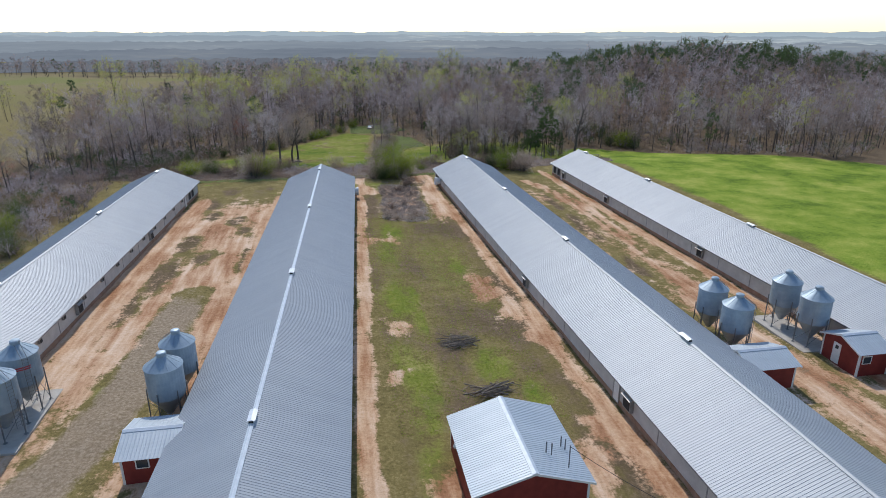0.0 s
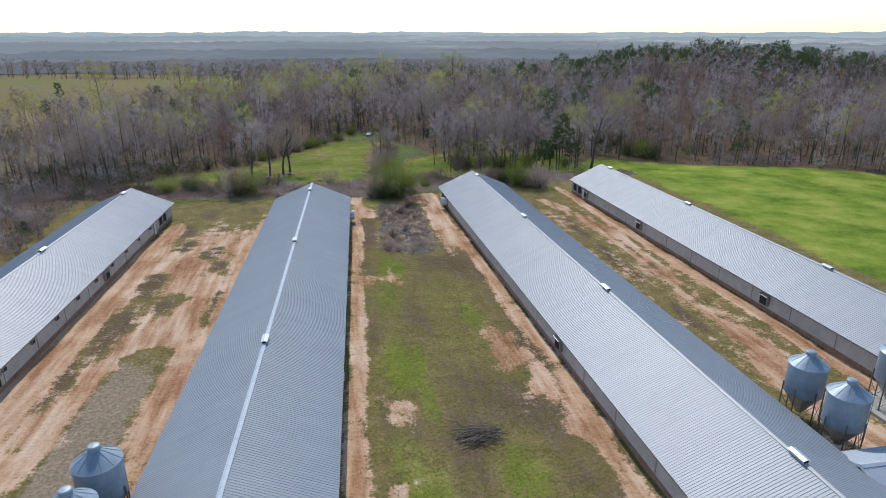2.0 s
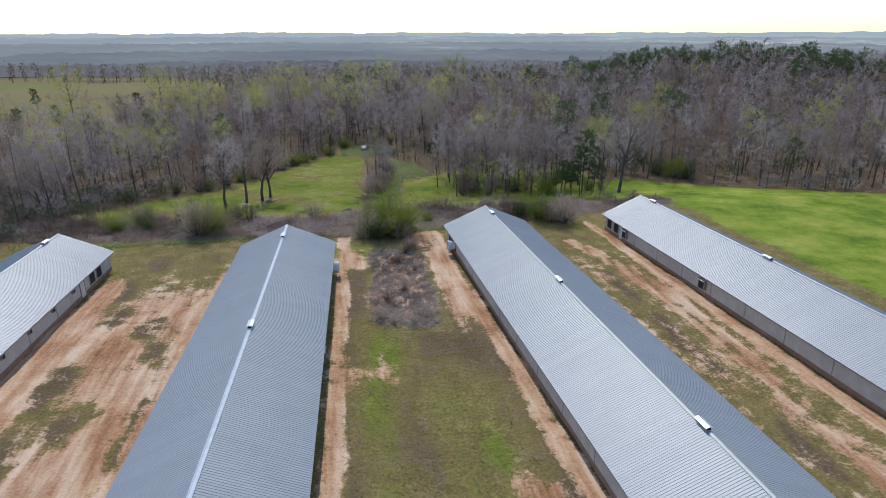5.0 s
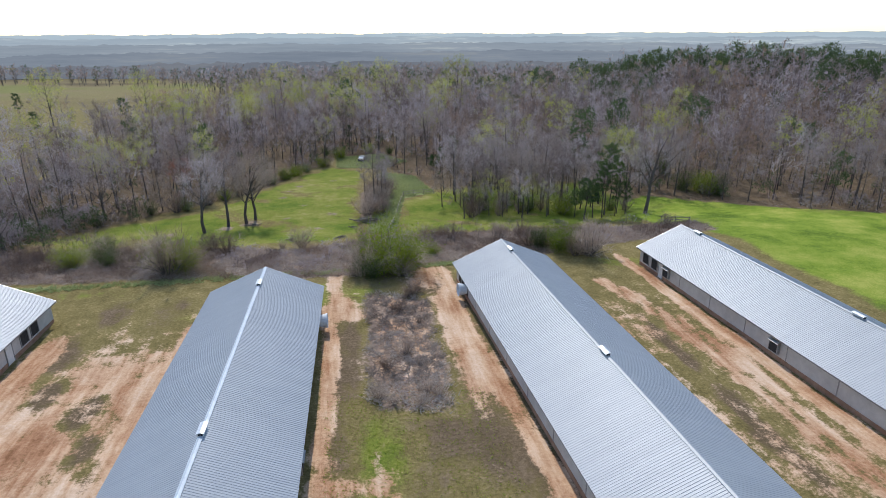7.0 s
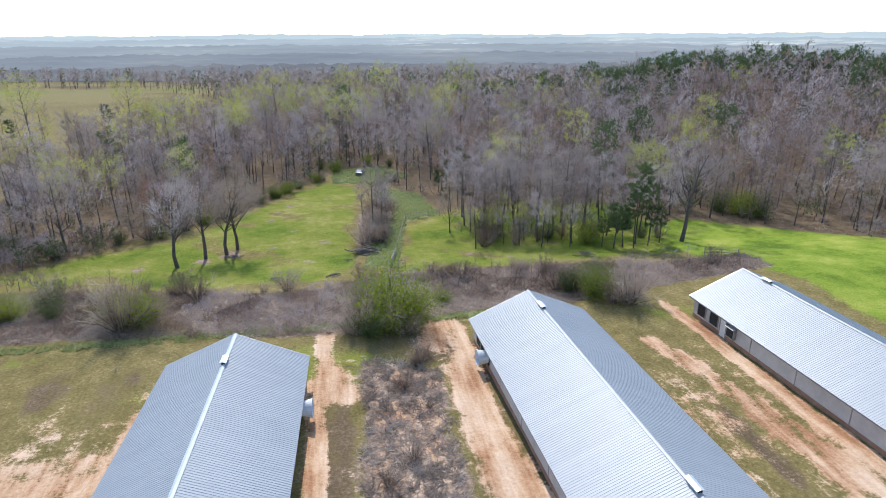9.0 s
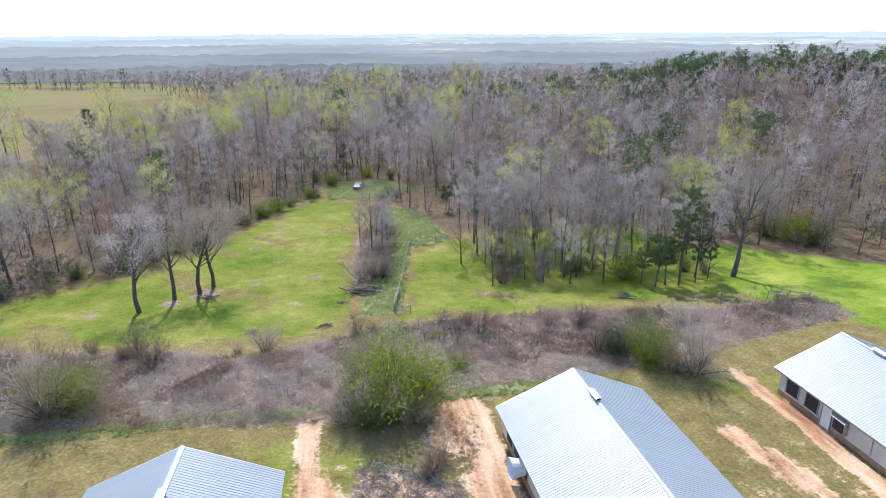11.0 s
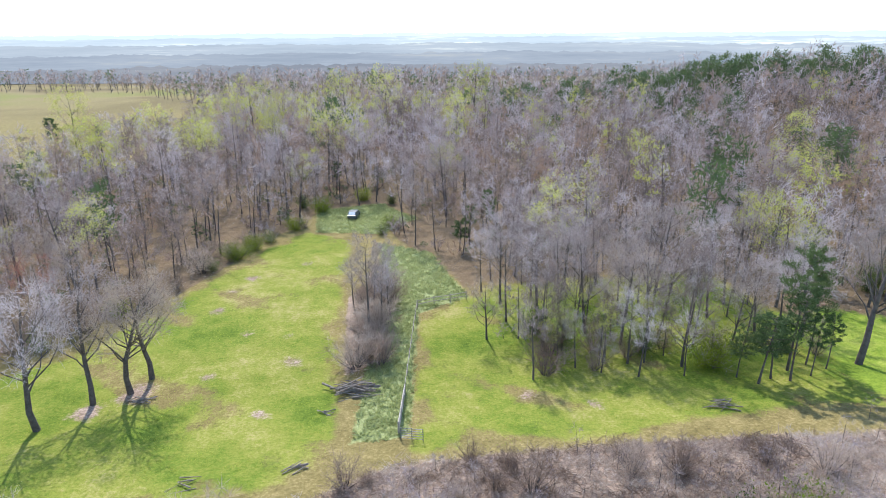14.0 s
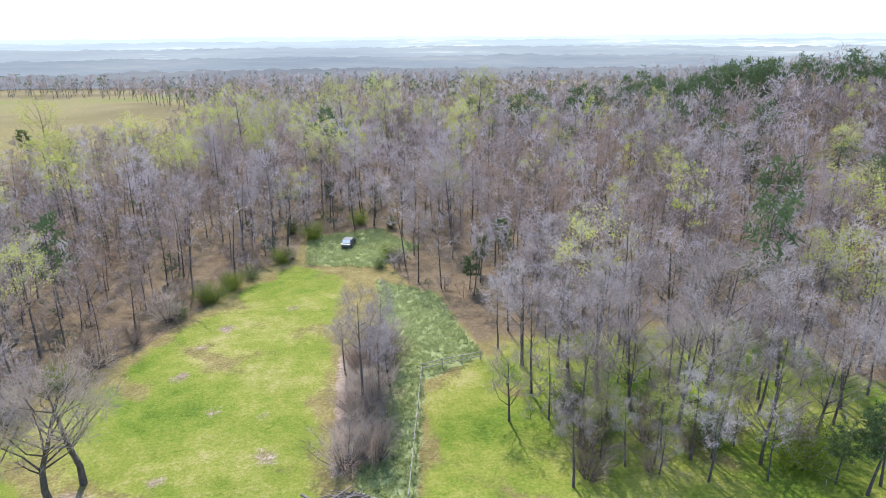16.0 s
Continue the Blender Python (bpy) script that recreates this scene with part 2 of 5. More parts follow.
def again(ob, m, parent):
    """Another object on the mesh of ob."""
    o = new(ob.name.split(".")[0], ob.data)
    o.parent, o.matrix_basis = parent, m
    if "label" in ob:
        o["label"] = ob["label"]
    return o


def box(bm, x0, x1, y0, y1, z0, z1, bevel=0.0):
    vs = bmesh.ops.create_cube(bm, size=1.0)["verts"]
    for v in vs:
        v.co = Vector((x0 + (v.co.x + 0.5) * (x1 - x0), y0 + (v.co.y + 0.5) * (y1 - y0), z0 + (v.co.z + 0.5) * (z1 - z0)))
    if bevel:
        es = list({e for v in vs for e in v.link_edges})
        bmesh.ops.bevel(bm, geom=es, offset=bevel, segments=1, affect="EDGES")
    return bm


def boxed(*a):
    return box(bmesh.new(), *a)


def prism(bm, outline, along0, along1, axis="y"):
    """An outline of (u, z) pushed from along0 to along1 on the axis."""
    put = (lambda u, z, w: (u, w, z)) if axis == "y" else (lambda u, z, w: (w, u, z))
    a = [bm.verts.new(put(u, z, along0)) for u, z in outline]
    b = [bm.verts.new(put(u, z, along1)) for u, z in outline]
    n = len(outline)
    for i in range(n):
        bm.faces.new((a[i], a[(i + 1) % n], b[(i + 1) % n], b[i]))
    bm.faces.new(a[::-1])
    bm.faces.new(b)
    bmesh.ops.recalc_face_normals(bm, faces=bm.faces)
    return bm


def lathe(bm, profile, n=28, closed=True):
    """A profile of (radius, z) turned about the z axis."""
    rings = [[bm.verts.new((r * math.cos(2 * math.pi * i / n), r * math.sin(2 * math.pi * i / n), z)) for i in range(n)] for r, z in profile]
    for lo, hi in zip(rings, rings[1:]):
        for i in range(n):
            bm.faces.new((lo[i], lo[(i + 1) % n], hi[(i + 1) % n], hi[i]))
    if closed:
        bm.faces.new(rings[0][::-1])
        bm.faces.new(rings[-1])
    bmesh.ops.recalc_face_normals(bm, faces=bm.faces)
    return bm


def bar(bm, p, q, r0, r1=None, n=6):
    """A round, tapering bar from p to q."""
    p, q = Vector(p), Vector(q)
    r1 = r0 if r1 is None else r1
    turn = (q - p).to_track_quat("Z", "Y").to_matrix()
    rings = [[bm.verts.new(c + turn @ Vector((r * math.cos(2 * math.pi * i / n), r * math.sin(2 * math.pi * i / n), 0))) for i in range(n)] for c, r in ((p, r0), (q, r1))]
    for i in range(n):
        bm.faces.new((rings[0][i], rings[0][(i + 1) % n], rings[1][(i + 1) % n], rings[1][i]))
    bm.faces.new(rings[0][::-1])
    bm.faces.new(rings[1])
    return bm


def soup(name, verts, faces, materials, slots=None):
    """A mesh from numpy vertices and triangles."""
    me = bpy.data.meshes.new(name)
    me.vertices.add(len(verts))
    me.vertices.foreach_set("co", np.asarray(verts, dtype=np.float32).ravel())
    me.loops.add(len(faces) * 3)
    me.loops.foreach_set("vertex_index", np.asarray(faces, dtype=np.int32).ravel())
    me.polygons.add(len(faces))
    me.polygons.foreach_set("loop_start", np.arange(0, len(faces) * 3, 3, dtype=np.int32))
    for m in materials:
        me.materials.append(m)
    if slots is not None:
        me.polygons.foreach_set("material_index", np.asarray(slots, dtype=np.int32))
    me.update(calc_edges=True)
    return me


# ---- terrain ----
PAD = 0.6


def smooth(a, b, v):
    t = np.clip((v - a) / (b - a), 0, 1)
    return t * t * (3 - 2 * t)


def height(x, y):
    """The ground's height; works on numbers and on arrays."""
    x, y = np.asarray(x, dtype=float), np.asarray(y, dtype=float)
    z = PAD - 3.2 * smooth(133, 166, y) - 2.0 * smooth(166, 235, y) - 7.0 * smooth(240, 420, y) - 6.0 * smooth(420, 1200, y)
    z = z - 3.5 * smooth(44, 100, -x) * (1 - 0.6 * smooth(133, 200, y))
    z = z + 15.0 * np.exp(-(((x - 185) / 85) ** 2) - ((y - 305) / 70) ** 2)
    z = z - 0.45 * np.exp(-(((x - 10) / 5) ** 2)) * (1 - smooth(85, 105, y))
    rough = 0.10 * np.sin(x * 0.43 + 1.3 * np.sin(y * 0.21)) * np.sin(y * 0.37 + 1.1 * np.sin(x * 0.17)) + 0.06 * np.sin(x * 1.1 + y * 0.7) * np.sin(y * 1.3 - x * 0.4)
    far = smooth(350, 1200, np.hypot(x, y))
    return z + rough + far * (7.0 * np.sin(x * 0.0041 + 1.0) * np.cos(y * 0.0033) + 2.5 * np.sin(x * 0.011 + y * 0.007))


def at_ground(x, y):
    return float(height(x, y))


def inside(x, y, poly):
    """Signed distance to a closed outline, positive inside."""
    best, odd = np.full(np.shape(x), 1e9), np.zeros(np.shape(x), dtype=bool)
    for (ax, ay), (bx, by) in zip(poly, poly[1:] + poly[:1]):
        dx, dy = bx - ax, by - ay
        t = np.clip(((x - ax) * dx + (y - ay) * dy) / (dx * dx + dy * dy), 0, 1)
        best = np.minimum(best, np.hypot(x - ax - t * dx, y - ay - t * dy))
        if dy:
            odd ^= ((ay > y) != (by > y)) & (x < dx * (y - ay) / dy + ax)
    return np.where(odd, best, -best)


def beside(x, y, line):
    """Distance to an open line."""
    best = np.full(np.shape(x), 1e9)
    for (ax, ay), (bx, by) in zip(line, line[1:]):
        dx, dy = bx - ax, by - ay
        t = np.clip(((x - ax) * dx + (y - ay) * dy) / (dx * dx + dy * dy), 0, 1)
        best = np.minimum(best, np.hypot(x - ax - t * dx, y - ay - t * dy))
    return best


MEADOW_WEST = [(-45, 160), (-26, 151), (-3, 145.5), (8, 149.5), (9.5, 166), (9.5, 184), (12.5, 216), (4, 222), (-3, 212), (-13, 187), (-22, 174), (-34, 169)]
MEADOW_EAST = [(14.8, 150.5), (30, 149), (42, 150.5), (58, 148.5), (62, 160), (52, 176), (40, 186), (27, 184), (20, 181)]
WEEDS = [(10, 153), (15, 153), (19.5, 180), (27, 184), (25, 205), (17, 212), (16, 190)]
HEDGE = [(9.8, 166), (14, 168), (18, 182), (17, 192), (11, 188)]
FIELD_EAST = [(62, 20), (66, 62), (66, 118), (63, 138), (58, 147), (57, 158), (62, 174), (76, 172), (86, 163), (102, 147), (129, 122), (172, 92), (260, 40), (260, 20)]
BELT = [(-70, 150), (-45, 152), (-22, 148), (0, 142), (14, 149), (32, 148), (54, 145), (66, 146), (66, 139), (46, 134.5), (34, 132), (20, 131.5), (8, 128), (-12, 131), (-36, 133), (-60, 138)]
MOUND = [(8.4, 123), (15.5, 120), (14.5, 96), (7.2, 98)]
CAR_CLEARING = [(6, 222), (18, 218), (26, 228), (20, 240), (6, 238)]
FIELD_WEST = [(-64, 284), (-42, 318), (-40, 420), (-70, 520), (-140, 640), (-420, 700), (-560, 200), (-160, 168), (-80, 192), (-68, 228)]
GRAVEL_WEST = [(-23, 30), (-21.3, 38.3), (-19.7, 42.9), (-19.3, 48.1), (-18.5, 55.5), (-18.1, 62.6), (-17.6, 71.5)]
GRAVEL_EAST = [(40.5, 25), (41, 38), (40.6, 46), (40.4, 54), (40.6, 60)]
TRACK_EAST = [(38.6, 121), (41.2, 100.2), (42.2, 79.2), (40.8, 64.6), (40.4, 56)]
TRACK_EAST_2 = [(40, 118), (43.4, 97.6), (43.0, 76.5), (41.5, 62)]


def forested(x, y):
    """Where the woods stand, about 1 inside and 0 outside."""
    x, y = np.asarray(x, dtype=float), np.asarray(y, dtype=float)
    line = np.interp(x, [-400, -120, -62, -48, -38, -30, -12, -3, 7, 14, 27, 30, 44, 60, 70, 84, 100, 127, 170, 260], [95, 105, 120, 144, 161, 175, 192, 216, 238, 240, 190, 168, 163, 164, 172, 162, 146, 121, 92, 38])
    d = y - line
    for poly in (MEADOW_WEST, CAR_CLEARING, FIELD_WEST, WEEDS):
        d = np.minimum(d, -inside(x, y, poly))
    return d


# ---- the ground sheet ----
def axis(lo, hi, step, reach):
    mid = list(np.arange(lo, hi + 0.01, step))
    out, w = [], step
    v = hi
    while v < reach:
        w *= 1.13
        v += w
        out.append(v)
    left, w, v = [], step, lo
    while v > -reach:
        w *= 1.13
        v -= w
        left.append(v)
    return np.array(left[::-1] + mid + out)


gx, gy = axis(-62, 110, 0.75, 4600), axis(24, 232, 0.75, 4600)
X, Y = np.meshgrid(gx, gy)
Z = height(X, Y)
nx, ny = len(gx), len(gy)
index = np.arange(nx * ny).reshape(ny, nx)
q00, q10, q01, q11 = index[:-1, :-1].ravel(), index[:-1, 1:].ravel(), index[1:, :-1].ravel(), index[1:, 1:].ravel()
tris = np.concatenate([np.stack([q00, q10, q11], 1), np.stack([q00, q11, q01], 1)])
ground_mesh = soup("ground", np.stack([X.ravel(), Y.ravel(), Z.ravel()], 1), tris, [GROUND])
ground_mesh.polygons.foreach_set("use_smooth", np.ones(len(tris), dtype=bool))


def wobble(x, y, s, k=0.0):
    """A smooth irregular field between about -1 and 1."""
    return (np.sin(x / s + 1.7 * np.sin(y / s * 0.61 + k)) + np.sin(y / s * 1.13 + 1.9 * np.sin(x / s * 0.53 + 2 + k)) + np.sin((x + y) / s * 1.71 + k * 3)) / 3


def band(d, half, soft):
    return np.clip(0.5 + (half - d) / soft, 0, 1)


def soft_in(d, soft):
    return np.clip(0.5 + d / soft, 0, 1)


yard = soft_in(130 - Y, 4) * soft_in(X + 44, 6) * soft_in(64 - X, 6)
h2x, h3x, h4x, h1x = -2.8 - (120 - Y) * 0.0425, 25.9 + (126 - Y) * 0.025, 51.6 + (127 - Y) * 0.030, -31.8 - (121 - Y) * 0.040
lane_w = soft_in(X - h1x - 5.2, 1.5) * soft_in(h2x - 5.8 - X, 1.5) * soft_in(124 - Y, 10)
mossy = np.zeros_like(X)
dirt = lane_w * np.clip(0.92 + 0.14 * wobble(X * 2.2, Y * 0.6, 5.0) - 0.42 * soft_in(56 - Y, 16) - 0.55 * soft_in(Y - 108, 10), 0, 1)
for cx, cy, rx, ry in ((-21.8, 90, 2.0, 5), (-22.5, 79, 2.4, 7), (-18.6, 84, 1.8, 4), (-24.2, 68, 1.6, 8), (-14.6, 96, 1.6, 4), (-16.5, 101, 1.6, 3), (-20.5, 104, 1.8, 3), (-13.0, 84, 0.9, 10), (-23, 112, 3, 5), (-14, 120, 3, 6), (-20, 122, 2.4, 5)):
    spot = soft_in(1 - np.hypot((X - cx + 0.7 * wobble(X, Y, 1.6)) / rx, (Y - cy + 1.5 * wobble(Y, X, 2.2)) / ry), 0.9)
    dirt *= 1 - 0.62 * spot
    mossy = np.maximum(mossy, 0.62 * spot)
dirt = np.maximum(dirt, 0.9 * band(np.abs(X - h1x - 8.2), 1.6, 1.6) * soft_in(116 - Y, 6) * soft_in(Y - 52, 5))
dirt = np.maximum(dirt, 0.75 * band(np.abs(X - h2x + 7.6), 1.2, 1.4) * soft_in(118 - Y, 6))
dirt = np.maximum(dirt, 0.85 * band(np.abs(X - h2x - 7.3 - 0.4 * wobble(X, Y, 3.0)), 0.95, 1.2) * yard)
dirt = np.maximum(dirt, np.clip(0.9 + 0.35 * wobble(X, Y, 4.0), 0, 1) * band(np.abs(X - h3x + 7.2 + 0.5 * wobble(X, Y, 6.0)), 1.0, 1.4) * yard)
dirt = np.maximum(dirt, np.clip(wobble(X + 3, Y, 5.5, 2.0) - 0.1, 0, 0.9) * band(np.abs(X - h3x + 9.4), 2.4, 2.0) * yard)
dirt = np.maximum(dirt, 0.8 * band(np.abs(X - 17.6), 1.9, 2.0) * soft_in(122 - Y, 4) * soft_in(Y - 96, 8))
dirt = np.maximum(dirt, band(np.abs(X - h4x + 7.0), 0.9, 1.2) * yard)
for cx, cy, r in ((17.2, 67, 2.4), (18.4, 61, 1.8), (5.6, 59, 1.4), (4.6, 88.5, 1.6), (6.2, 88.2, 1.0), (20.6, 38, 2.6), (19.8, 55, 2.0), (4.3, 48.5, 1.0), (7.6, 88, 1.3), (9.2, 36, 1.6), (6.6, 34, 1.6), (16.8, 34, 1.8), (5.5, 118, 2.2), (16.2, 126, 2.4), (45.5, 122, 1.4), (12, 117.5, 1.0)):
    dirt = np.maximum(dirt, 0.85 * soft_in(r - np.hypot(X - cx + 0.9 * wobble(X, Y, 1.3), (Y - cy) * 0.6 + 0.9 * wobble(Y, X, 1.5, 2.0)), 2.6))
for track, half in ((TRACK_EAST, 1.1), (TRACK_EAST_2, 1.0)):
    dirt = np.maximum(dirt, 0.8 * band(beside(X + 1.1 * wobble(X, Y, 6.0), Y, track), half * (1 + 0.5 * wobble(Y, X, 5.0, 3.0)), 1.8))
dirt = np.maximum(dirt, 0.55 * soft_in(inside(X + 1.2 * wobble(X, Y, 3.0), Y, MOUND), 3.0) * np.clip(0.95 + 0.6 * wobble(X, Y, 2.6, 7.0), 0, 1))
dirt = np.maximum(dirt, 0.7 * band(beside(X, Y, GRAVEL_EAST), 2.6, 1.6))
dirt = np.maximum(dirt, 0.46 * soft_in(X - h3x - 6.2, 1.5) * soft_in(h4x - 6.0 - X, 1.5) * soft_in(118 - Y, 14) * np.clip(0.8 + 0.5 * wobble(X * 1.6, Y * 0.5, 3.0, 4.0), 0, 1))
dirt *= 1 - 0.85 * band(beside(X, Y, GRAVEL_WEST), 2.4, 1.5)
gravel = np.maximum(band(beside(X + 0.4 * wobble(X, Y, 3.0), Y, GRAVEL_WEST), 2.3, 1.8) * (1 - 0.6 * soft_in(Y - 68, 6)), 0.8 * band(beside(X, Y, GRAVEL_EAST), 1.8, 1.6))
lush = np.maximum(soft_in(inside(X, Y, MEADOW_WEST), 5), soft_in(inside(X, Y, MEADOW_EAST), 4)) * np.clip(0.86 + 0.5 * wobble(X, Y, 4.0) + 0.28 * wobble(X, Y, 1.7, 2.0), 0.36, 1)
lush = np.maximum(lush, (0.50 + 0.22 * wobble(X, Y, 4.0, 5.0)) * band(np.abs(X - h2x - 11.6 - 1.0 * wobble(X, Y, 9.0)), 2.6, 3.5) * soft_in(100 - Y, 6))
lush = np.maximum(lush, 0.45 * band(np.abs(X - 13.5), 4.0, 3.0) * np.clip(0.5 + wobble(X, Y, 9.0, 1.0), 0, 1) * soft_in(94 - Y, 5))
lush = np.maximum(lush, 0.55 * lane_w * np.clip(0.2 + wobble(X, Y, 6.0, 4.0), 0, 1) * soft_in(66 - Y, 14))
lush = np.maximum(lush, 0.55 * soft_in(131 - Y, 4) * soft_in(Y - 116, 6) * yard * np.clip(0.5 + wobble(X, Y, 6.0, 3.0), 0, 1))
lush = np.maximum(lush, 0.85 * soft_in(forested(X, Y), 6) * soft_in(X - 28, 4) * soft_in(64 - X, 6) * soft_in(188 - Y, 8))
litter = np.maximum(soft_in(inside(X, Y, BELT), 3), 0.9 * soft_in(inside(X + 1.2 * wobble(X, Y, 3.0), Y + 1.5 * wobble(Y, X, 4.0), MOUND), 3.5))
litter = np.maximum(litter, soft_in(inside(X, Y, HEDGE), 1.5))
yard_brown = (0.57 + 0.12 * wobble(X, Y, 3.0, 1.0)) * yard * (1 - soft_in(inside(X, Y, MOUND), 3.0)) * soft_in(X - 3, 2) * soft_in(22 - X, 2)
for cx, cy, rx, ry in ((12.6, 74, 2.2, 7), (15, 84, 1.6, 5), (14.8, 56, 2.0, 4), (11, 88, 1.4, 4), (12.6, 46.5, 3.4, 3), (4.2, 72, 1.2, 8), (17.5, 48, 1.6, 4)):
    yard_brown = np.maximum(yard_brown, 0.58 * soft_in(1 - np.hypot((X - cx) / rx, (Y - cy) / ry), 1.6))
# Mask for the shade-darkened litter: follows the tree cover, then the brown patches.
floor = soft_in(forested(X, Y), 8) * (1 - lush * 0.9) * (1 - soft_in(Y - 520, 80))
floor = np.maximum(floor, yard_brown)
lane_e = soft_in(X - h3x - 6.2, 1.5) * soft_in(h4x - 6.5 - X, 1.5) * soft_in(126 - Y, 6)
for cx, cy, rx, ry in ((46.2, 112, 1.5, 6), (47.2, 98, 1.5, 7), (38.2, 104, 1.3, 8), (38.0, 88, 1.6, 9), (47.6, 82, 1.6, 7), (46.8, 68, 1.5, 6), (38.3, 71, 1.4, 6)):
    mossy = np.maximum(mossy, 0.66 * lane_e * soft_in(1 - np.hypot((X - cx + 0.6 * wobble(X, Y, 1.6)) / rx, (Y - cy + 1.5 * wobble(Y, X, 2.2)) / ry), 0.8))
floor = np.maximum(floor, mossy)
floor = np.maximum(floor, 0.75 * soft_in(-44 - X, 5) * soft_in(152 - Y, 12))
litter = np.maximum(litter, 0.6 * soft_in(-46 - X, 6) * soft_in(150 - Y, 20) * np.clip(0.7 + 0.5 * wobble(X, Y, 7.0), 0, 1))
for cx, cy, r in ((-14.3, 163.5, 1.6), (-10.5, 166.0, 2.0), (-22.9, 161, 1.2), (4.2, 170.2, 1.1), (-2.6, 198, 1.4), (-1, 178, 0.8), (3.5, 176, 0.5), (-6, 186, 1.0), (2, 160, 0.8), (-5, 193, 1.0), (5.5, 203, 0.8), (-4, 168, 0.9), (27, 158, 0.8), (33, 155, 0.9)):
    litter = np.maximum(litter, 0.85 * soft_in(r - np.hypot(X - cx + 0.6 * wobble(X, Y, 1.7), (Y - cy) * 0.8 + 0.6 * wobble(Y, X, 1.9)), 3.0))
litter *= 1 - 0.75 * soft_in(inside(X, Y, BELT), 3) * soft_in(6 - X, 8) * np.clip(0.2 + 1.1 * wobble(X, Y, 4.5, 6.0), 0, 1)
weeds = np.maximum(soft_in(inside(X, Y, WEEDS), 2), soft_in(inside(X, Y, CAR_CLEARING), 4) * 0.8)
for cx, cy, rx, ry in ((7.6, 48, 1.1, 6), (8.2, 60, 1.0, 5), (8.6, 68, 0.8, 4), (6.4, 42, 1.2, 4), (13.5, 50, 2.6, 5), (16, 44, 1.5, 4), (15, 76, 1.6, 5)):
    lush = np.maximum(lush, 0.56 * soft_in(1 - np.hypot((X - cx) / rx, (Y - cy) / ry), 1.0))
weeds = np.maximum(weeds, 0.8 * band(np.abs(Y - 130.5 - 1.0 * wobble(X, Y, 8.0)), 0.9, 1.2) * soft_in(X + 44, 4) * soft_in(34 - X, 4) * np.clip(0.6 + wobble(X, Y, 5.0), 0, 1))
field = np.maximum(soft_in(inside(X + 1.5 * wobble(X, Y, 5.0), Y, FIELD_EAST) - 1.0, 6) * np.clip(1.0 + 0.22 * wobble(X, Y, 5.0, 2.0), 0, 1), 0.25 * soft_in(inside(X, Y, FIELD_WEST), 20))
farness = smooth(300, 700, np.hypot(X - 20, Y - 60))
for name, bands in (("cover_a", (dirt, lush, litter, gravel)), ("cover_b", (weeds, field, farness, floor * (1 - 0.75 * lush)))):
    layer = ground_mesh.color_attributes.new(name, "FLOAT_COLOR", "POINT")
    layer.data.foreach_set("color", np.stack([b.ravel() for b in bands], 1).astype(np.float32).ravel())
ground = tagged(new("ground", ground_mesh), "rolling farmland with red clay lanes, rough grass and leaf litter", "ground", kind="structure")


# ---- far distance: wooded ridges beyond the valley, haze painted into glowing colours ----
def ridge_backdrop(radius, top, wave, jag, colours, seed):
    rng = np.random.default_rng(seed)
    n = 3000
    ang = np.linspace(-math.pi, math.pi, n)
    crest = top + 0.6 * wave * (0.7 * np.sin(ang * 9 + seed) + 0.7 * np.sin(ang * 23 + 2 * seed) + 0.5 * np.sin(ang * 57 + seed) + 0.35 * np.sin(ang * 131 + 3 * seed)) / 2 + jag * np.convolve(rng.random(n + 4), np.ones(5) / 5, "valid")
    px, py = radius * np.sin(ang), 60 + radius * np.cos(ang)
    verts = np.concatenate([np.stack([px, py, np.full(n, -60.0)], 1), np.stack([px, py, crest], 1)])
    i = np.arange(n - 1)
    faces = np.concatenate([np.stack([i, i + 1, i + 1 + n], 1), np.stack([i, i + 1 + n, i + n], 1)])
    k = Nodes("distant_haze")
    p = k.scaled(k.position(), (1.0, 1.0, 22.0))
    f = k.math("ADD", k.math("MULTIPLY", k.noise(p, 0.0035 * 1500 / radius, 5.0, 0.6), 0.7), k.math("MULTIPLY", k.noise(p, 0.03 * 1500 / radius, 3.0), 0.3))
    # Emission colour carries the haze, so the sun does not shade the ridge.
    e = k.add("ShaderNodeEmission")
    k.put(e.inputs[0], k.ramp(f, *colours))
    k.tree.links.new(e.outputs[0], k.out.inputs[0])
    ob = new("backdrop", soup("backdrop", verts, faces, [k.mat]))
    tagged(ob, "distant wooded ridge on the horizon, blue haze painted into its glow", "backdrop", kind="structure")


# Haze painted ring by ring: each farther ridge is paler and bluer.
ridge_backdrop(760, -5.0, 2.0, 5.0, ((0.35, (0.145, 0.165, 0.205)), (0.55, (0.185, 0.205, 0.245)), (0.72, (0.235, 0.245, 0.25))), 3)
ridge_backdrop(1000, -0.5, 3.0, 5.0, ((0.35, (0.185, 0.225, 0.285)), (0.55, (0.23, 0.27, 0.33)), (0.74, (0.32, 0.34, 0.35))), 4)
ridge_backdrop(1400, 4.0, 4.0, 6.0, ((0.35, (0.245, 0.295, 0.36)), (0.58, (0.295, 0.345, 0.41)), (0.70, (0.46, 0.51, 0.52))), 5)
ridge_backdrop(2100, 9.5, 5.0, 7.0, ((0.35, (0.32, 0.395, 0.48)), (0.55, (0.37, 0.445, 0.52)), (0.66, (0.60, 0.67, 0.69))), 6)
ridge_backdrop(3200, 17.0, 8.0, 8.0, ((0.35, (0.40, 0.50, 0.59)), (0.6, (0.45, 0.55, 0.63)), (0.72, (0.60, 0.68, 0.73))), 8)


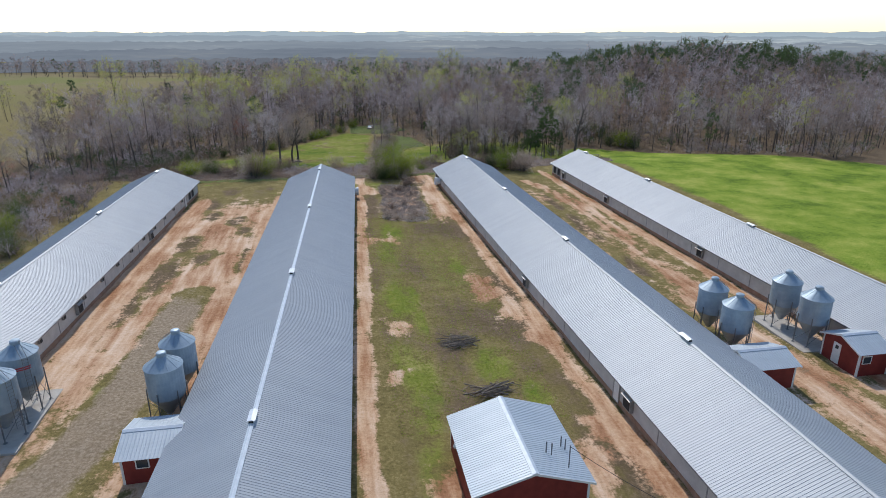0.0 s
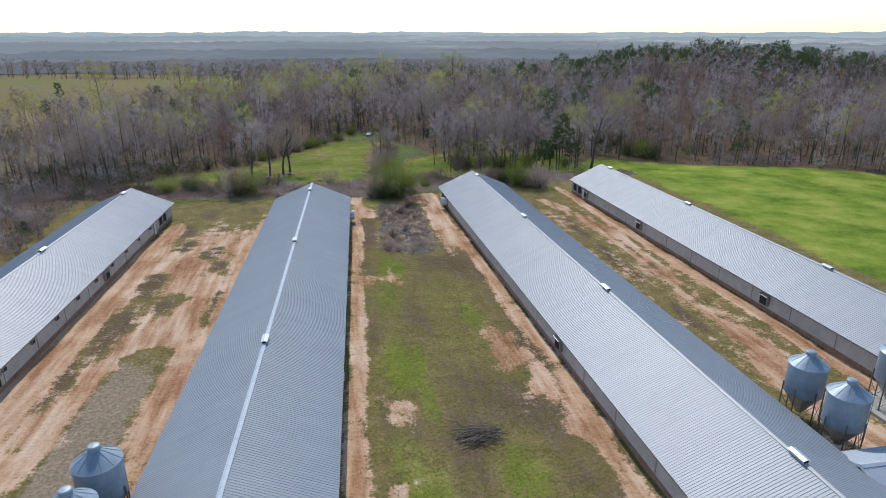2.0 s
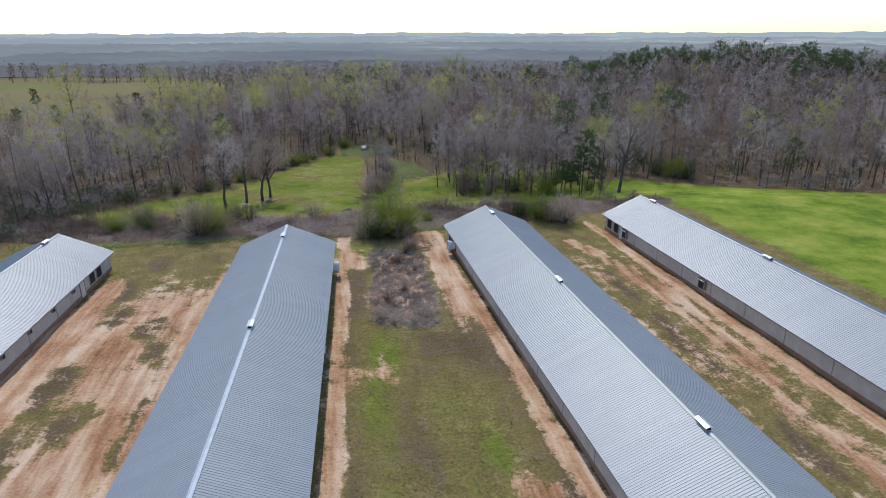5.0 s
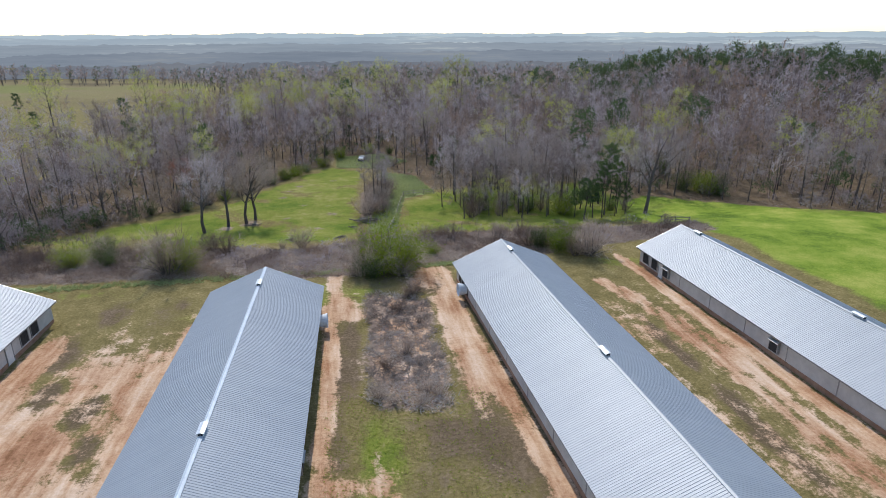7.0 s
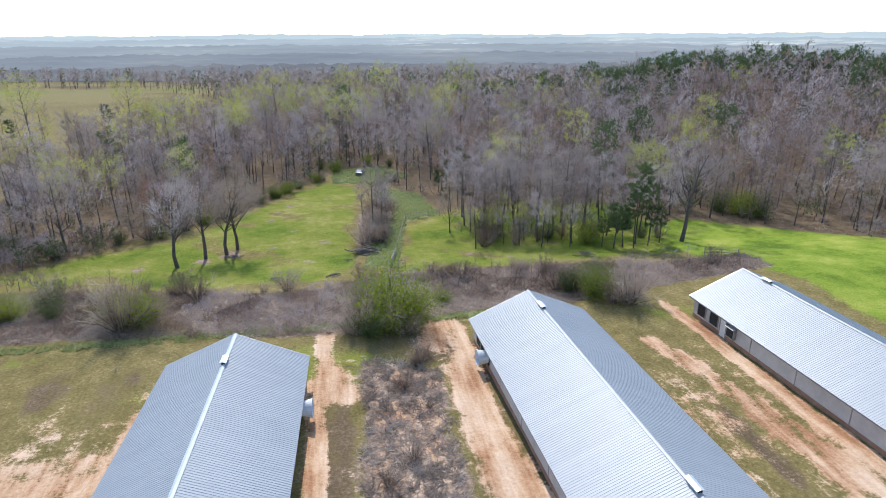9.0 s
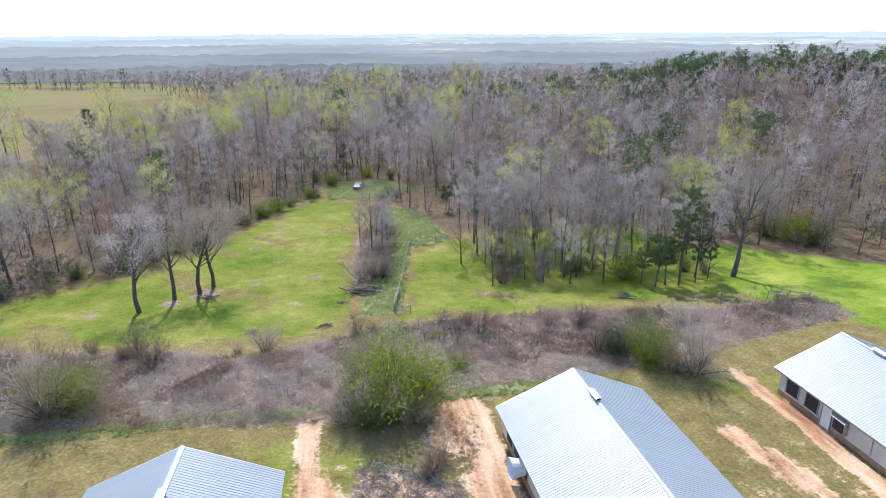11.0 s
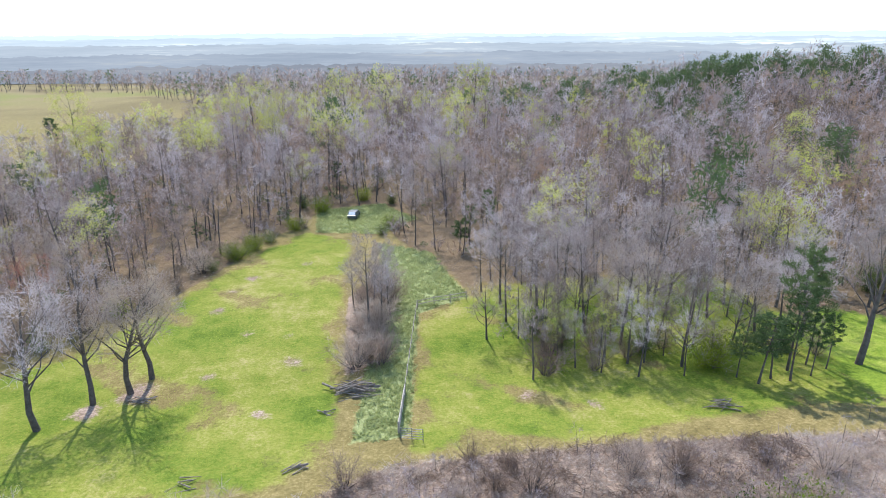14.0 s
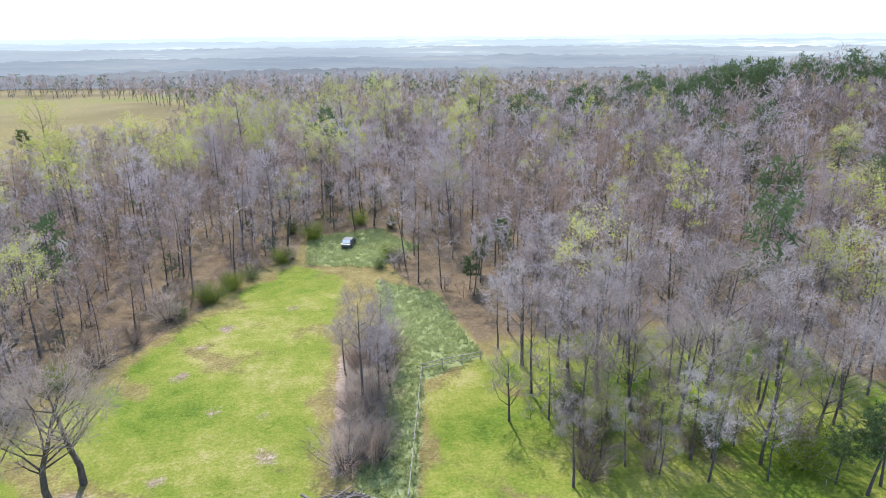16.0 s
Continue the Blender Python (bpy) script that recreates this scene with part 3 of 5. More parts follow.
# ---- poultry houses ----
HALF, EAVE, PEAK, LENGTH = 6.35, 2.42, 5.15, 122.0
PANEL = 0.9144
SLOPE = math.hypot(HALF, PEAK - EAVE)
PITCH = math.degrees(math.atan2(PEAK - EAVE, HALF))


def panel_mesh(name, length, width, ribs, rib=0.034, material=None):
    """A ribbed sheet, x down the slope, y across, ribs standing up on z; thin, with a turned edge."""
    pts = []
    step = width / ribs
    for i in range(ribs):
        y0 = i * step
        pts += [(y0, rib), (y0 + 0.03, rib), (y0 + 0.055, 0.0), (y0 + step - 0.025, 0.0)]
    pts += [(width, rib), (width + 0.028, rib + 0.003)]
    bm = bmesh.new()
    top = [[bm.verts.new((x, y, z)) for y, z in pts] for x in (0.0, length)]
    low = [bm.verts.new((length, y, z - 0.03)) for y, z in pts]
    for i in range(len(pts) - 1):
        bm.faces.new((top[0][i], top[1][i], top[1][i + 1], top[0][i + 1]))
        bm.faces.new((top[1][i], low[i], low[i + 1], top[1][i + 1]))
    me = bpy.data.meshes.new(name)
    bm.normal_update()
    bm.to_mesh(me)
    bm.free()
    me.materials.append(material or ROOF)
    return me


HOUSE_PANEL = panel_mesh("roof_panel", SLOPE, PANEL, 4, 0.019)


def fan_unit(parent, side, y, z=0.75, w=1.25):
    """A square wall fan with a sheet-metal hood on one side wall."""
    x = side * (HALF - 0.45)
    bm = boxed(min(x, x + side * 0.32), max(x, x + side * 0.32), y - w / 2, y + w / 2, z, z + w, 0.02)
    ob = part("wall_fan", bm, UNIT, parent, "weathered steel wall fan with a dark grille")
    bm = boxed(min(x + side * 0.32, x + side * 0.345), max(x + side * 0.32, x + side * 0.345), y - w / 2 + 0.12, y + w / 2 - 0.12, z + 0.12, z + w - 0.12)
    part("grille", bm, DARK, ob)
    bm = bmesh.new()
    prism(bm, [(0, z + w + 0.02), (side * 0.5, z + w - 0.16), (side * 0.5, z + w - 0.12), (0, z + w + 0.06)], y - w / 2 - 0.1, y + w / 2 + 0.1)
    bmesh.ops.translate(bm, verts=bm.verts, vec=(x, 0, 0))
    part("hood", bm, UNIT, ob)


def cone_fan(parent, side, y, z=1.25):
    """A large round tunnel fan with a flared discharge cone."""
    x = side * (HALF - 0.45)
    bm = lathe(bmesh.new(), [(0.60, 0.0), (0.62, 0.25), (0.66, 0.5), (0.80, 1.05), (0.77, 1.06), (0.63, 0.52), (0.58, 0.2)], 24, False)
    bmesh.ops.transform(bm, matrix=Matrix.Translation((x, y, z)) @ Matrix.Rotation(side * math.pi / 2, 4, "Y"), verts=bm.verts)
    ob = part("tunnel_fan", bm, FIBRE_GLARE, parent, "white round tunnel fan with flared cone")
    bm = bmesh.new()
    for i in range(6):
        a = i * math.pi / 3
        box(bm, 0.05, 0.56, -0.09, 0.09, -0.01, 0.01)
        bmesh.ops.rotate(bm, verts=bm.verts[-8:], cent=(0, 0, 0), matrix=Matrix.Rotation(a, 3, "Z"))
    bmesh.ops.transform(bm, matrix=Matrix.Translation((x + side * 0.3, y, z)) @ Matrix.Rotation(side * math.pi / 2, 4, "Y"), verts=bm.verts)
    part("fan_blades", bm, UNIT, ob)
    bm = boxed(min(x + side * 0.01, x + side * 0.03), max(x + side * 0.01, x + side * 0.03), y - 0.7, y + 0.7, z - 0.7, z + 0.7)
    part("fan_frame", bm, DARK, ob)


def poultry_house(label, far_x, far_y, yaw, vents, units=(), cones=(), doors=(), inlets=(), ridge=None):
    """One long house; its own y axis runs back from the far gable, and z = 0 is the ground."""
    house = tagged(empty("poultry_house", pose(far_x, far_y, PAD, 0, 0, yaw)), label, "poultry house", group="parallel poultry houses")
    w = HALF - 0.45
    for s in (-1, 1):
        part("footing", boxed(min(s * w, s * (w - 0.2)), max(s * w, s * (w - 0.2)), -LENGTH + 0.4, -0.4, -0.5, 0.48), STEM, house, "clay-splashed concrete footing")
        part("side_wall", boxed(min(s * (w - 0.03), s * (w - 0.18)), max(s * (w - 0.03), s * (w - 0.18)), -LENGTH + 0.4, -0.4, 0.48, EAVE + 0.12), CURTAIN, house, "grey metal and curtain side wall")
        part("eave_trim", boxed(min(s * (HALF - 0.07), s * (HALF - 0.03)), max(s * (HALF - 0.07), s * (HALF - 0.03)), -LENGTH, 0, EAVE - 0.16, EAVE - 0.012), UNIT, house)
        part("soffit", boxed(min(s * (w - 0.03), s * (HALF - 0.07)), max(s * (w - 0.03), s * (HALF - 0.07)), -LENGTH, 0, EAVE - 0.10, EAVE - 0.06), CURTAIN, house)
        for i in range(20):
            y = -4 - i * 6.1
            part("wall_batten", boxed(min(s * (w - 0.03), s * w), max(s * (w - 0.03), s * w), y - 0.05, y + 0.05, 0.49, EAVE - 0.1), UNIT, house)
    for y in (-0.4, -LENGTH + 0.55):
        bm = prism(bmesh.new(), [(-w + 0.02, -0.4), (w - 0.02, -0.4), (w - 0.02, EAVE), (0, PEAK - 0.2), (-w + 0.02, EAVE)], y - 0.15, y)
        part("gable_wall", bm, CURTAIN, house)
    gable_door = part("gable_door", boxed(-2.0, 2.0, -0.39, -0.31, 0.0, 2.6, 0.02), TRIM, house, "pale double end door")
    part("door_track", boxed(-2.4, 2.4, -0.38, -0.25, 2.62, 2.74), UNIT, gable_door)
    for s in (-1, 1):
        for y in (0.0, -LENGTH):
            bm = prism(bmesh.new(), [(0, PEAK + 0.03), (s * HALF, EAVE + 0.03), (s * HALF, EAVE - 0.17), (0, PEAK - 0.17)], y - 0.035, y + 0.035)
            part("rake_trim", bm, VENT, house)
    bm = bmesh.new()
    prism(bm, [(-0.17, PEAK - 0.03), (0, PEAK + 0.05), (0.17, PEAK - 0.03), (0.17, PEAK - 0.005), (0, PEAK + 0.075), (-0.17, PEAK - 0.005)], -LENGTH - 0.04, 0.04)
    part("ridge_cap", bm, ridge or ROOF, house, "folded metal ridge flashing")
    for y in vents:
        bm = bmesh.new()
        prism(bm, [(-0.2, PEAK), (0.2, PEAK), (0.18, PEAK + 0.2), (-0.18, PEAK + 0.2)], y - 0.6, y + 0.6)
        v = part("ridge_vent", bm, VENT, house, "small galvanised ridge vent")
        bm = prism(bmesh.new(), [(-0.27, PEAK + 0.19), (0, PEAK + 0.28), (0.27, PEAK + 0.19), (0.27, PEAK + 0.22), (0, PEAK + 0.31), (-0.27, PEAK + 0.22)], y - 0.68, y + 0.68)
        part("vent_hood", bm, VENT, v)
        part("louvre", boxed(-0.15, 0.15, y - 0.62, y - 0.602, PEAK + 0.04, PEAK + 0.18), DARK, v)
    for s, y in units:
        fan_unit(house, s, y)
    for s, y in cones:
        cone_fan(house, s, y)
    for s, y, dw, kind in doors:
        x = s * (w - 0.02)
        d = part("door" if kind else "opening", boxed(min(x, x + s * 0.05), max(x, x + s * 0.05), y - dw / 2, y + dw / 2, 0.1 if kind else 0.7, 2.1, 0.01), TRIM if kind else DARK, house, "white service door" if kind else "dark screened fan opening")
        for e in (-1, 1):
            part("jamb", boxed(min(x, x + s * 0.09), max(x, x + s * 0.09), y + e * dw / 2 - 0.04, y + e * dw / 2 + 0.04, 0.1 if kind else 0.66, 2.14), UNIT, d)
    for s, y in inlets:
        x = s * w
        n = part("air_inlet", boxed(min(x - s * 0.02, x + s * 0.22), max(x - s * 0.02, x + s * 0.22), y - 0.28, y + 0.28, 1.62, 2.12, 0.02), UNIT, house, "dark hooded air inlet box")
        part("inlet_mouth", boxed(min(x + s * 0.2, x + s * 0.235), max(x + s * 0.2, x + s * 0.235), y - 0.22, y + 0.22, 1.66, 2.02), DARK, n)
    count = int(LENGTH / PANEL)
    for s in (-1, 1):
        for i in range(count):
            y0 = -(i + 1) * PANEL if s > 0 else -i * PANEL
            ob = new("roof_panel", HOUSE_PANEL)
            ob.parent = house
            ob.matrix_basis = pose(0, y0, PEAK, 0, 0, 0 if s > 0 else 180) @ pose(0, 0, 0, 0, PITCH, 0)
    return house


def spaced(first, step, n, far):
    return [first + i * step - far for i in range(n)]


poultry_house("long galvanised poultry house beside a gravel lane", -31.75, 121.0, -2.3, [v - 121 for v in (117.3, 90.4, 63.8, 37)],
              units=[(1, 66.5 - 121), (1, 91.5 - 121)], doors=[(1, -4.5, 1.5, 0), (1, -6.6, 1.5, 0), (1, -9.5, 1.2, 1)], inlets=[(1, -12 - 5.1 * i) for i in range(17)])
poultry_house("long galvanised poultry house with bright ridge flashing", -2.8, 119.9, -2.45, [v - 119.9 for v in (115.0, 89.2, 63.0, 36.6)],
              cones=[(1, 113.2 - 119.9)], units=[(1, -30), (1, -58)], doors=[(1, -3.0, 1.5, 0), (1, -5.0, 1.5, 0)], ridge=RIDGE)
poultry_house("long galvanised poultry house beside overgrown grass", 25.9, 124.7, 1.4, [v - 124.7 for v in (120.6, 94.5, 68.6, 42.1)],
              units=[(-1, 65.3 - 124.7), (-1, 39.6 - 124.7)], cones=[(-1, 118.8 - 124.7)], doors=[(-1, -2.6, 1.4, 0), (-1, -4.3, 1.4, 0), (-1, 41.9 - 124.7, 1.0, 1)])
poultry_house("long galvanised poultry house beside a green field", 51.7, 126.3, 1.7, [v - 126.3 for v in (122.3, 96.7, 69.9, 43.5)],
              units=[(-1, 119.0 - 126.3), (-1, 99.4 - 126.3), (-1, 71.2 - 126.3)], cones=[(1, -6.3), (1, -8.2)], doors=[(-1, -2.0, 1.4, 0), (-1, -4.2, 1.4, 0), (-1, -5.8, 1.0, 1)])


# ---- feed bins ----
def feed_bin(m, label, decal=False):
    """A hopper-bottomed feed bin on six legs, z = 0 on the ground."""
    b = tagged(empty("feed_bin", m), label, "feed bin", group="feed bins beside the houses")
    R = 1.40
    prof = [(R, 2.35)]
    for i in range(3):
        z = 2.35 + i * 0.83
        prof += [(R, z + 0.79), (R + 0.008, z + 0.81), (R, z + 0.83)]
    body = part("bin_body", lathe(bmesh.new(), prof, 36), BIN, b, "blue-grey corrugated steel bin body")
    hop = lathe(bmesh.new(), [(0.26, 0.55), (0.30, 0.68), (R, 2.35)], 36)
    part("hopper", hop, BIN_DARK, b, "steel hopper cone")
    roof = lathe(bmesh.new(), [(R + 0.06, 4.80), (R + 0.06, 4.86), (0.34, 5.64), (0.34, 5.70)], 36)
    top = part("bin_roof", roof, BIN, b)
    part("lid", lathe(bmesh.new(), [(0.36, 5.70), (0.38, 5.92), (0.30, 5.99), (0.05, 6.02)], 24), BIN, top, "round fill lid")
    for i in range(12):
        a = i * math.pi / 6
        bm = bar(bmesh.new(), ((R + 0.03) * math.cos(a), (R + 0.03) * math.sin(a), 4.885), (0.36 * math.cos(a), 0.36 * math.sin(a), 5.66), 0.012, 0.012, 5)
        part("roof_seam", bm, BIN, top)
    for i in range(6):
        a = i * math.pi / 3 + 0.3
        c, s = math.cos(a), math.sin(a)
        bm = bar(bmesh.new(), (1.46 * c, 1.46 * s, 0.0), (1.46 * c, 1.46 * s, 3.05), 0.055, 0.05, 6)
        leg = part("leg", bm, STEEL, b)
        part("foot_plate", boxed(1.46 * c - 0.14, 1.46 * c + 0.14, 1.46 * s - 0.14, 1.46 * s + 0.14, -0.04, 0.03), STEEL, leg)
        a2 = a + math.pi / 3
        bm = bar(bmesh.new(), (1.46 * c, 1.46 * s, 0.25), (1.46 * math.cos(a2), 1.46 * math.sin(a2), 1.9), 0.022, 0.022, 5)
        part("brace", bm, STEEL, leg)
    bm = bmesh.new()
    for e in (-0.2, 0.2):
        bar(bm, (R + 0.16, e, 0.9), (R + 0.16, e, 4.9), 0.02, 0.02, 5)
        bar(bm, (R + 0.16, e, 4.9), (0.42, e, 5.75), 0.02, 0.02, 5)
    for i in range(14):
        bar(bm, (R + 0.16, -0.2, 1.1 + i * 0.28), (R + 0.16, 0.2, 1.1 + i * 0.28), 0.014, 0.014, 5)
    part("ladder", bm, STEEL, b, "steel climbing ladder")
    if decal:
        bm = bmesh.new()
        for zz in (0.0, 0.17):
            pts = []
            for j in range(7):
                a = math.radians(-34 + 8 * j)
                pts.append((a, 3.85 + zz))
            for (a0, z0), (a1, _) in zip(pts, pts[1:]):
                vs = [bm.verts.new(((R + 0.032) * math.cos(a), (R + 0.032) * math.sin(a), z)) for a, z in ((a0, z0), (a1, z0), (a1, z0 + 0.11), (a0, z0 + 0.11))]
                bm.faces.new(vs)
        part("decal", bm, DECAL, body, "red stripe marking")
    return b


BIN_A = "blue-grey galvanised feed bin on steel legs"
first_bin = feed_bin(pose(-14.1, 45.6, PAD, 0, 0, 118), BIN_A + " beside a long house")
copy_thing(first_bin, pose(-13.9, 49.4, PAD, 0, 0, 150))
decal_bin = feed_bin(pose(37.0, 52.4, PAD, 0, 0, 10), BIN_A + " with a red marking", True)
for x, y, rz in ((36.9, 48.2, -20), (45.4, 52.5, 5), (45.4, 48.3, 30), (-26.0, 49.4, -50), (-26.0, 45.5, -30)):
    copy_thing(decal_bin if rz in (5, -50) else first_bin, pose(x, y, PAD + (0.12 if x < -20 or x > 42 else 0), 0, 0, rz))
for x0, x1, y0, y1 in ((-27.3, -24.3, 42.8, 51.6), (43.4, 46.7, 46.4, 54.6)):
    tagged(part("concrete_pad", boxed(x0, x1, y0, y1, PAD - 0.3, PAD + 0.12, 0.02), CONCRETE, None), "pale stained concrete pad under feed bins", "concrete pad")


# ---- control sheds ----
def shed(label, cx, cy, length, width, wall, rise, turn, over=0.35, door=None, windows=(), ground_z=PAD):
    """A gabled shed; its ridge runs along its own x axis."""
    s = tagged(empty("control_shed", pose(cx, cy, ground_z, 0, 0, turn)), label, "shed", group="red control sheds")
    hl, hw = length / 2, width / 2
    for e in (-1, 1):
        part("side_wall", boxed(-hl, hl, e * hw - 0.06, e * hw + 0.06, -0.4, wall), RED, s, "barn-red siding")
        bm = prism(bmesh.new(), [(-hw + 0.06, -0.4), (hw - 0.06, -0.4), (hw - 0.06, wall), (0, wall + rise * 0.96), (-hw + 0.06, wall)], e * hl - 0.06, e * hl + 0.06, "x")
        part("gable_wall", bm, RED, s, "barn-red gable")
        for f in (-1, 1):
            part("corner_trim", boxed(e * hl - 0.08, e * hl + 0.08, f * hw - 0.08, f * hw + 0.08, -0.3, wall - 0.05), TRIM, s)
    slope = math.hypot(hw + over, rise * (hw + over) / hw)
    tilt = math.degrees(math.atan2(rise, hw))
    me = panel_mesh("roof_panel", slope, 0.9144, 4, 0.022, SHED_ROOF)
    n = max(1, round((length + 2 * over) / 0.9144))
    w = (length + 2 * over) / n
    zr = wall + rise + 0.08
    for e in (-1, 1):
        for i in range(n):
            ob = new("roof_panel", me)
            ob.parent = s
            x0 = -hl - over + i * w if e < 0 else -hl - over + (i + 1) * w
            ob.matrix_basis = pose(x0, 0, zr, 0, 0, -90 if e < 0 else 90) @ pose(0, 0, 0, 0, tilt, 0) @ Matrix.Diagonal((1, w / 0.9144, 1, 1))
        bm = prism(bmesh.new(), [(0, zr + 0.02), (hw + over, zr - rise * (hw + over) / hw + 0.02), (hw + over, zr - rise * (hw + over) / hw - 0.14), (0, zr - 0.14)], e * (hl + over) - 0.025, e * (hl + over) + 0.025, "x")
        part("rake_trim", bm, TRIM, s)
        bm = prism(bmesh.new(), [(0, zr + 0.02), (-hw - over, zr - rise * (hw + over) / hw + 0.02), (-hw - over, zr - rise * (hw + over) / hw - 0.14), (0, zr - 0.14)], e * (hl + over) - 0.025, e * (hl + over) + 0.025, "x")
        part("rake_trim", bm, TRIM, s)
    bm = prism(bmesh.new(), [(-0.22, zr - 0.05), (0, zr + 0.05), (0.22, zr - 0.05), (0.22, zr - 0.02), (0, zr + 0.08), (-0.22, zr - 0.02)], -hl - over - 0.02, hl + over + 0.02, "x")
    part("ridge_cap", bm, RIDGE, s)
    if door:
        e, y = door
        d = part("door", boxed(min(e * (hl + 0.06), e * (hl + 0.11)), max(e * (hl + 0.06), e * (hl + 0.11)), y - 0.45, y + 0.45, 0.02, 2.03, 0.01), TRIM, s, "white panel door")
        part("door_window", boxed(min(e * (hl + 0.11), e * (hl + 0.12)), max(e * (hl + 0.11), e * (hl + 0.12)), y - 0.18, y + 0.18, 1.45, 1.8), GLASS, d)
    for face, c, z in windows:
        if face == "side":
            f = part("window", boxed(c - 0.45, c + 0.45, -hw - 0.12, -hw - 0.06, z - 0.4, z + 0.4), TRIM, s, "small white-framed window")
            part("pane", boxed(c - 0.37, c + 0.37, -hw - 0.13, -hw - 0.115, z - 0.32, z + 0.32), GLASS, f)
        else:
            f = part("window", boxed(-hl - 0.12, -hl - 0.06, c - 0.4, c + 0.4, z - 0.4, z + 0.4), TRIM, s, "small white-framed window")
            part("pane", boxed(-hl - 0.13, -hl - 0.115, c - 0.32, c + 0.32, z - 0.32, z + 0.32), GLASS, f)
    return s


mid = shed("dark red shed with galvanised gabled roof in the grass", 11.1, 34.4, 8.0, 7.4, 2.35, 1.15, 90)
for x, y, z in ((-1.9, -1.5, 3.4), (-2.1, -1.8, 3.4), (-0.9, -2.9, 2.95), (-1.2, -3.1, 2.9)):
    part("vent_pipe", bar(bmesh.new(), (x, y, z - 0.75), (x, y, z + 0.55), 0.05, 0.05, 8), STEEL, mid, "dark roof vent pipe")
mast = part("service_mast", bar(bmesh.new(), (-3.2, -2.6, 2.6), (-3.2, -2.6, 4.5), 0.04, 0.04, 8), STEEL, mid, "thin metal service mast")
bm = bmesh.new()
hang = [(-3.2 - 1.5 * i, -2.6 - 1.1 * i, 4.4 - 0.32 * i + 0.05 * i * i) for i in range(8)]
for p, q in zip(hang, hang[1:]):
    bar(bm, p, q, 0.018, 0.018, 5)
part("service_cable", bm, DARK, mast, "sagging dark power cable")
lamp = part("yard_light", lathe(bmesh.new(), [(0.16, 1.9), (0.2, 2.0), (0.12, 2.2), (0.05, 2.25)], 12), TRIM, mid, "pale dome yard light")
lamp.location = (1.2, 3.95, 0)
shed("red control shed joined to the long house", -13.75, 40.1, 3.3, 4.4, 2.2, 0.62, 0, windows=[("side", -0.3, 1.7)])
shed("red control shed with grey metal roof beside feed bins", 36.1, 43.2, 4.0, 3.9, 2.2, 0.62, 0)
shed("red control shed with white door beside the concrete pad", 46.6, 44.0, 3.0, 4.2, 2.3, 0.75, 0, door=(-1, 0.4), windows=[("side", -0.8, 1.6)])


# ---- fence, gate, logs, pallet, car ----
def rail_fence(label, points, post_step=3.0, rails=(0.55, 1.05), r=0.055):
    (ax, ay), (bx, by) = points
    length = math.hypot(bx - ax, by - ay)
    f = tagged(empty("fence", Matrix.Translation((ax, ay, at_ground(ax, ay)))), label, "fence")
    n = max(1, round(length / post_step))
    rng = random.Random(int(ax * 10))
    tops = []
    for i in range(n + 1):
        x, y = ax + (bx - ax) * i / n, ay + (by - ay) * i / n
        base = Vector((x - ax, y - ay, at_ground(x, y) - at_ground(ax, ay)))
        lean = Vector((rng.uniform(-0.05, 0.05), rng.uniform(-0.05, 0.05), 1.25))
        part("post", bar(bmesh.new(), base - Vector((0, 0, 0.3)), base + lean, r * 1.3, r * 1.1, 7), WOOD, f)
        tops.append(base)
    for a, b in zip(tops, tops[1:]):
        for z in rails:
            part("rail", bar(bmesh.new(), a + Vector((0, 0, z + rng.uniform(-0.05, 0.05))), b + Vector((0, 0, z + rng.uniform(-0.05, 0.05))), r, r * 0.8, 6), WOOD, f)
    return f


rail_fence("old grey wooden rail fence between meadow and weeds", ((14.2, 153.5), (15.6, 161.0)), 2.6, (0.4, 0.8, 1.15), 0.075)
rail_fence("low grey wire and post fence in the weeds", ((15.7, 161.6), (19.6, 181.5)), 3.3, (1.05,), 0.04)
rail_fence("low wooden fence across the weedy clearing", ((19.7, 181.7), (26.5, 183.2)), 2.4)
rail_fence("short wooden fence beside the green field", ((60.5, 146.8), (64.5, 144.6)), 2.2)


def gate(x, y, turn):
    g = tagged(empty("field_gate", pose(x, y, at_ground(x, y), 0, 0, turn)), "grey tubular metal field gate in dry brush", "gate")
    for i in range(5):
        part("gate_rail", bar(bmesh.new(), (0, 0, 0.2 + 0.24 * i), (1.9, 0, 0.2 + 0.24 * i), 0.025, 0.025, 6), STEEL, g)
    for u in (0.0, 0.95, 1.9):
        part("gate_stile", bar(bmesh.new(), (u, 0, -0.1), (u, 0, 1.25), 0.035, 0.035, 6), STEEL, g)


gate(14.3, 152.6, -18)


def log_pile(x, y, span, count, seed, label, thick=0.11, rise=0.9):
    rng = random.Random(seed)
    p = tagged(empty("brush_pile", Matrix.Translation((x, y, at_ground(x, y)))), label, "brush pile")
    for i in range(count):
        a, ln, r = rng.uniform(-0.7, 0.7) + (math.pi if rng.random() < 0.5 else 0), span * rng.uniform(0.35, 0.8), thick * rng.uniform(0.25, 1.0)
        cx, cy = rng.gauss(0, span * 0.16), rng.gauss(0, span * 0.11)
        z = 0.05 + max(0.0, rise * (1 - math.hypot(cx, cy) / (span * 0.45))) * rng.random()
        d = Vector((math.cos(a), math.sin(a), rng.uniform(-0.12, 0.16))) * ln / 2
        part("branch", bar(bmesh.new(), Vector((cx, cy, z)) - d, Vector((cx, cy, z)) + d, r, r * 0.4, 5), DEADWOOD, p)


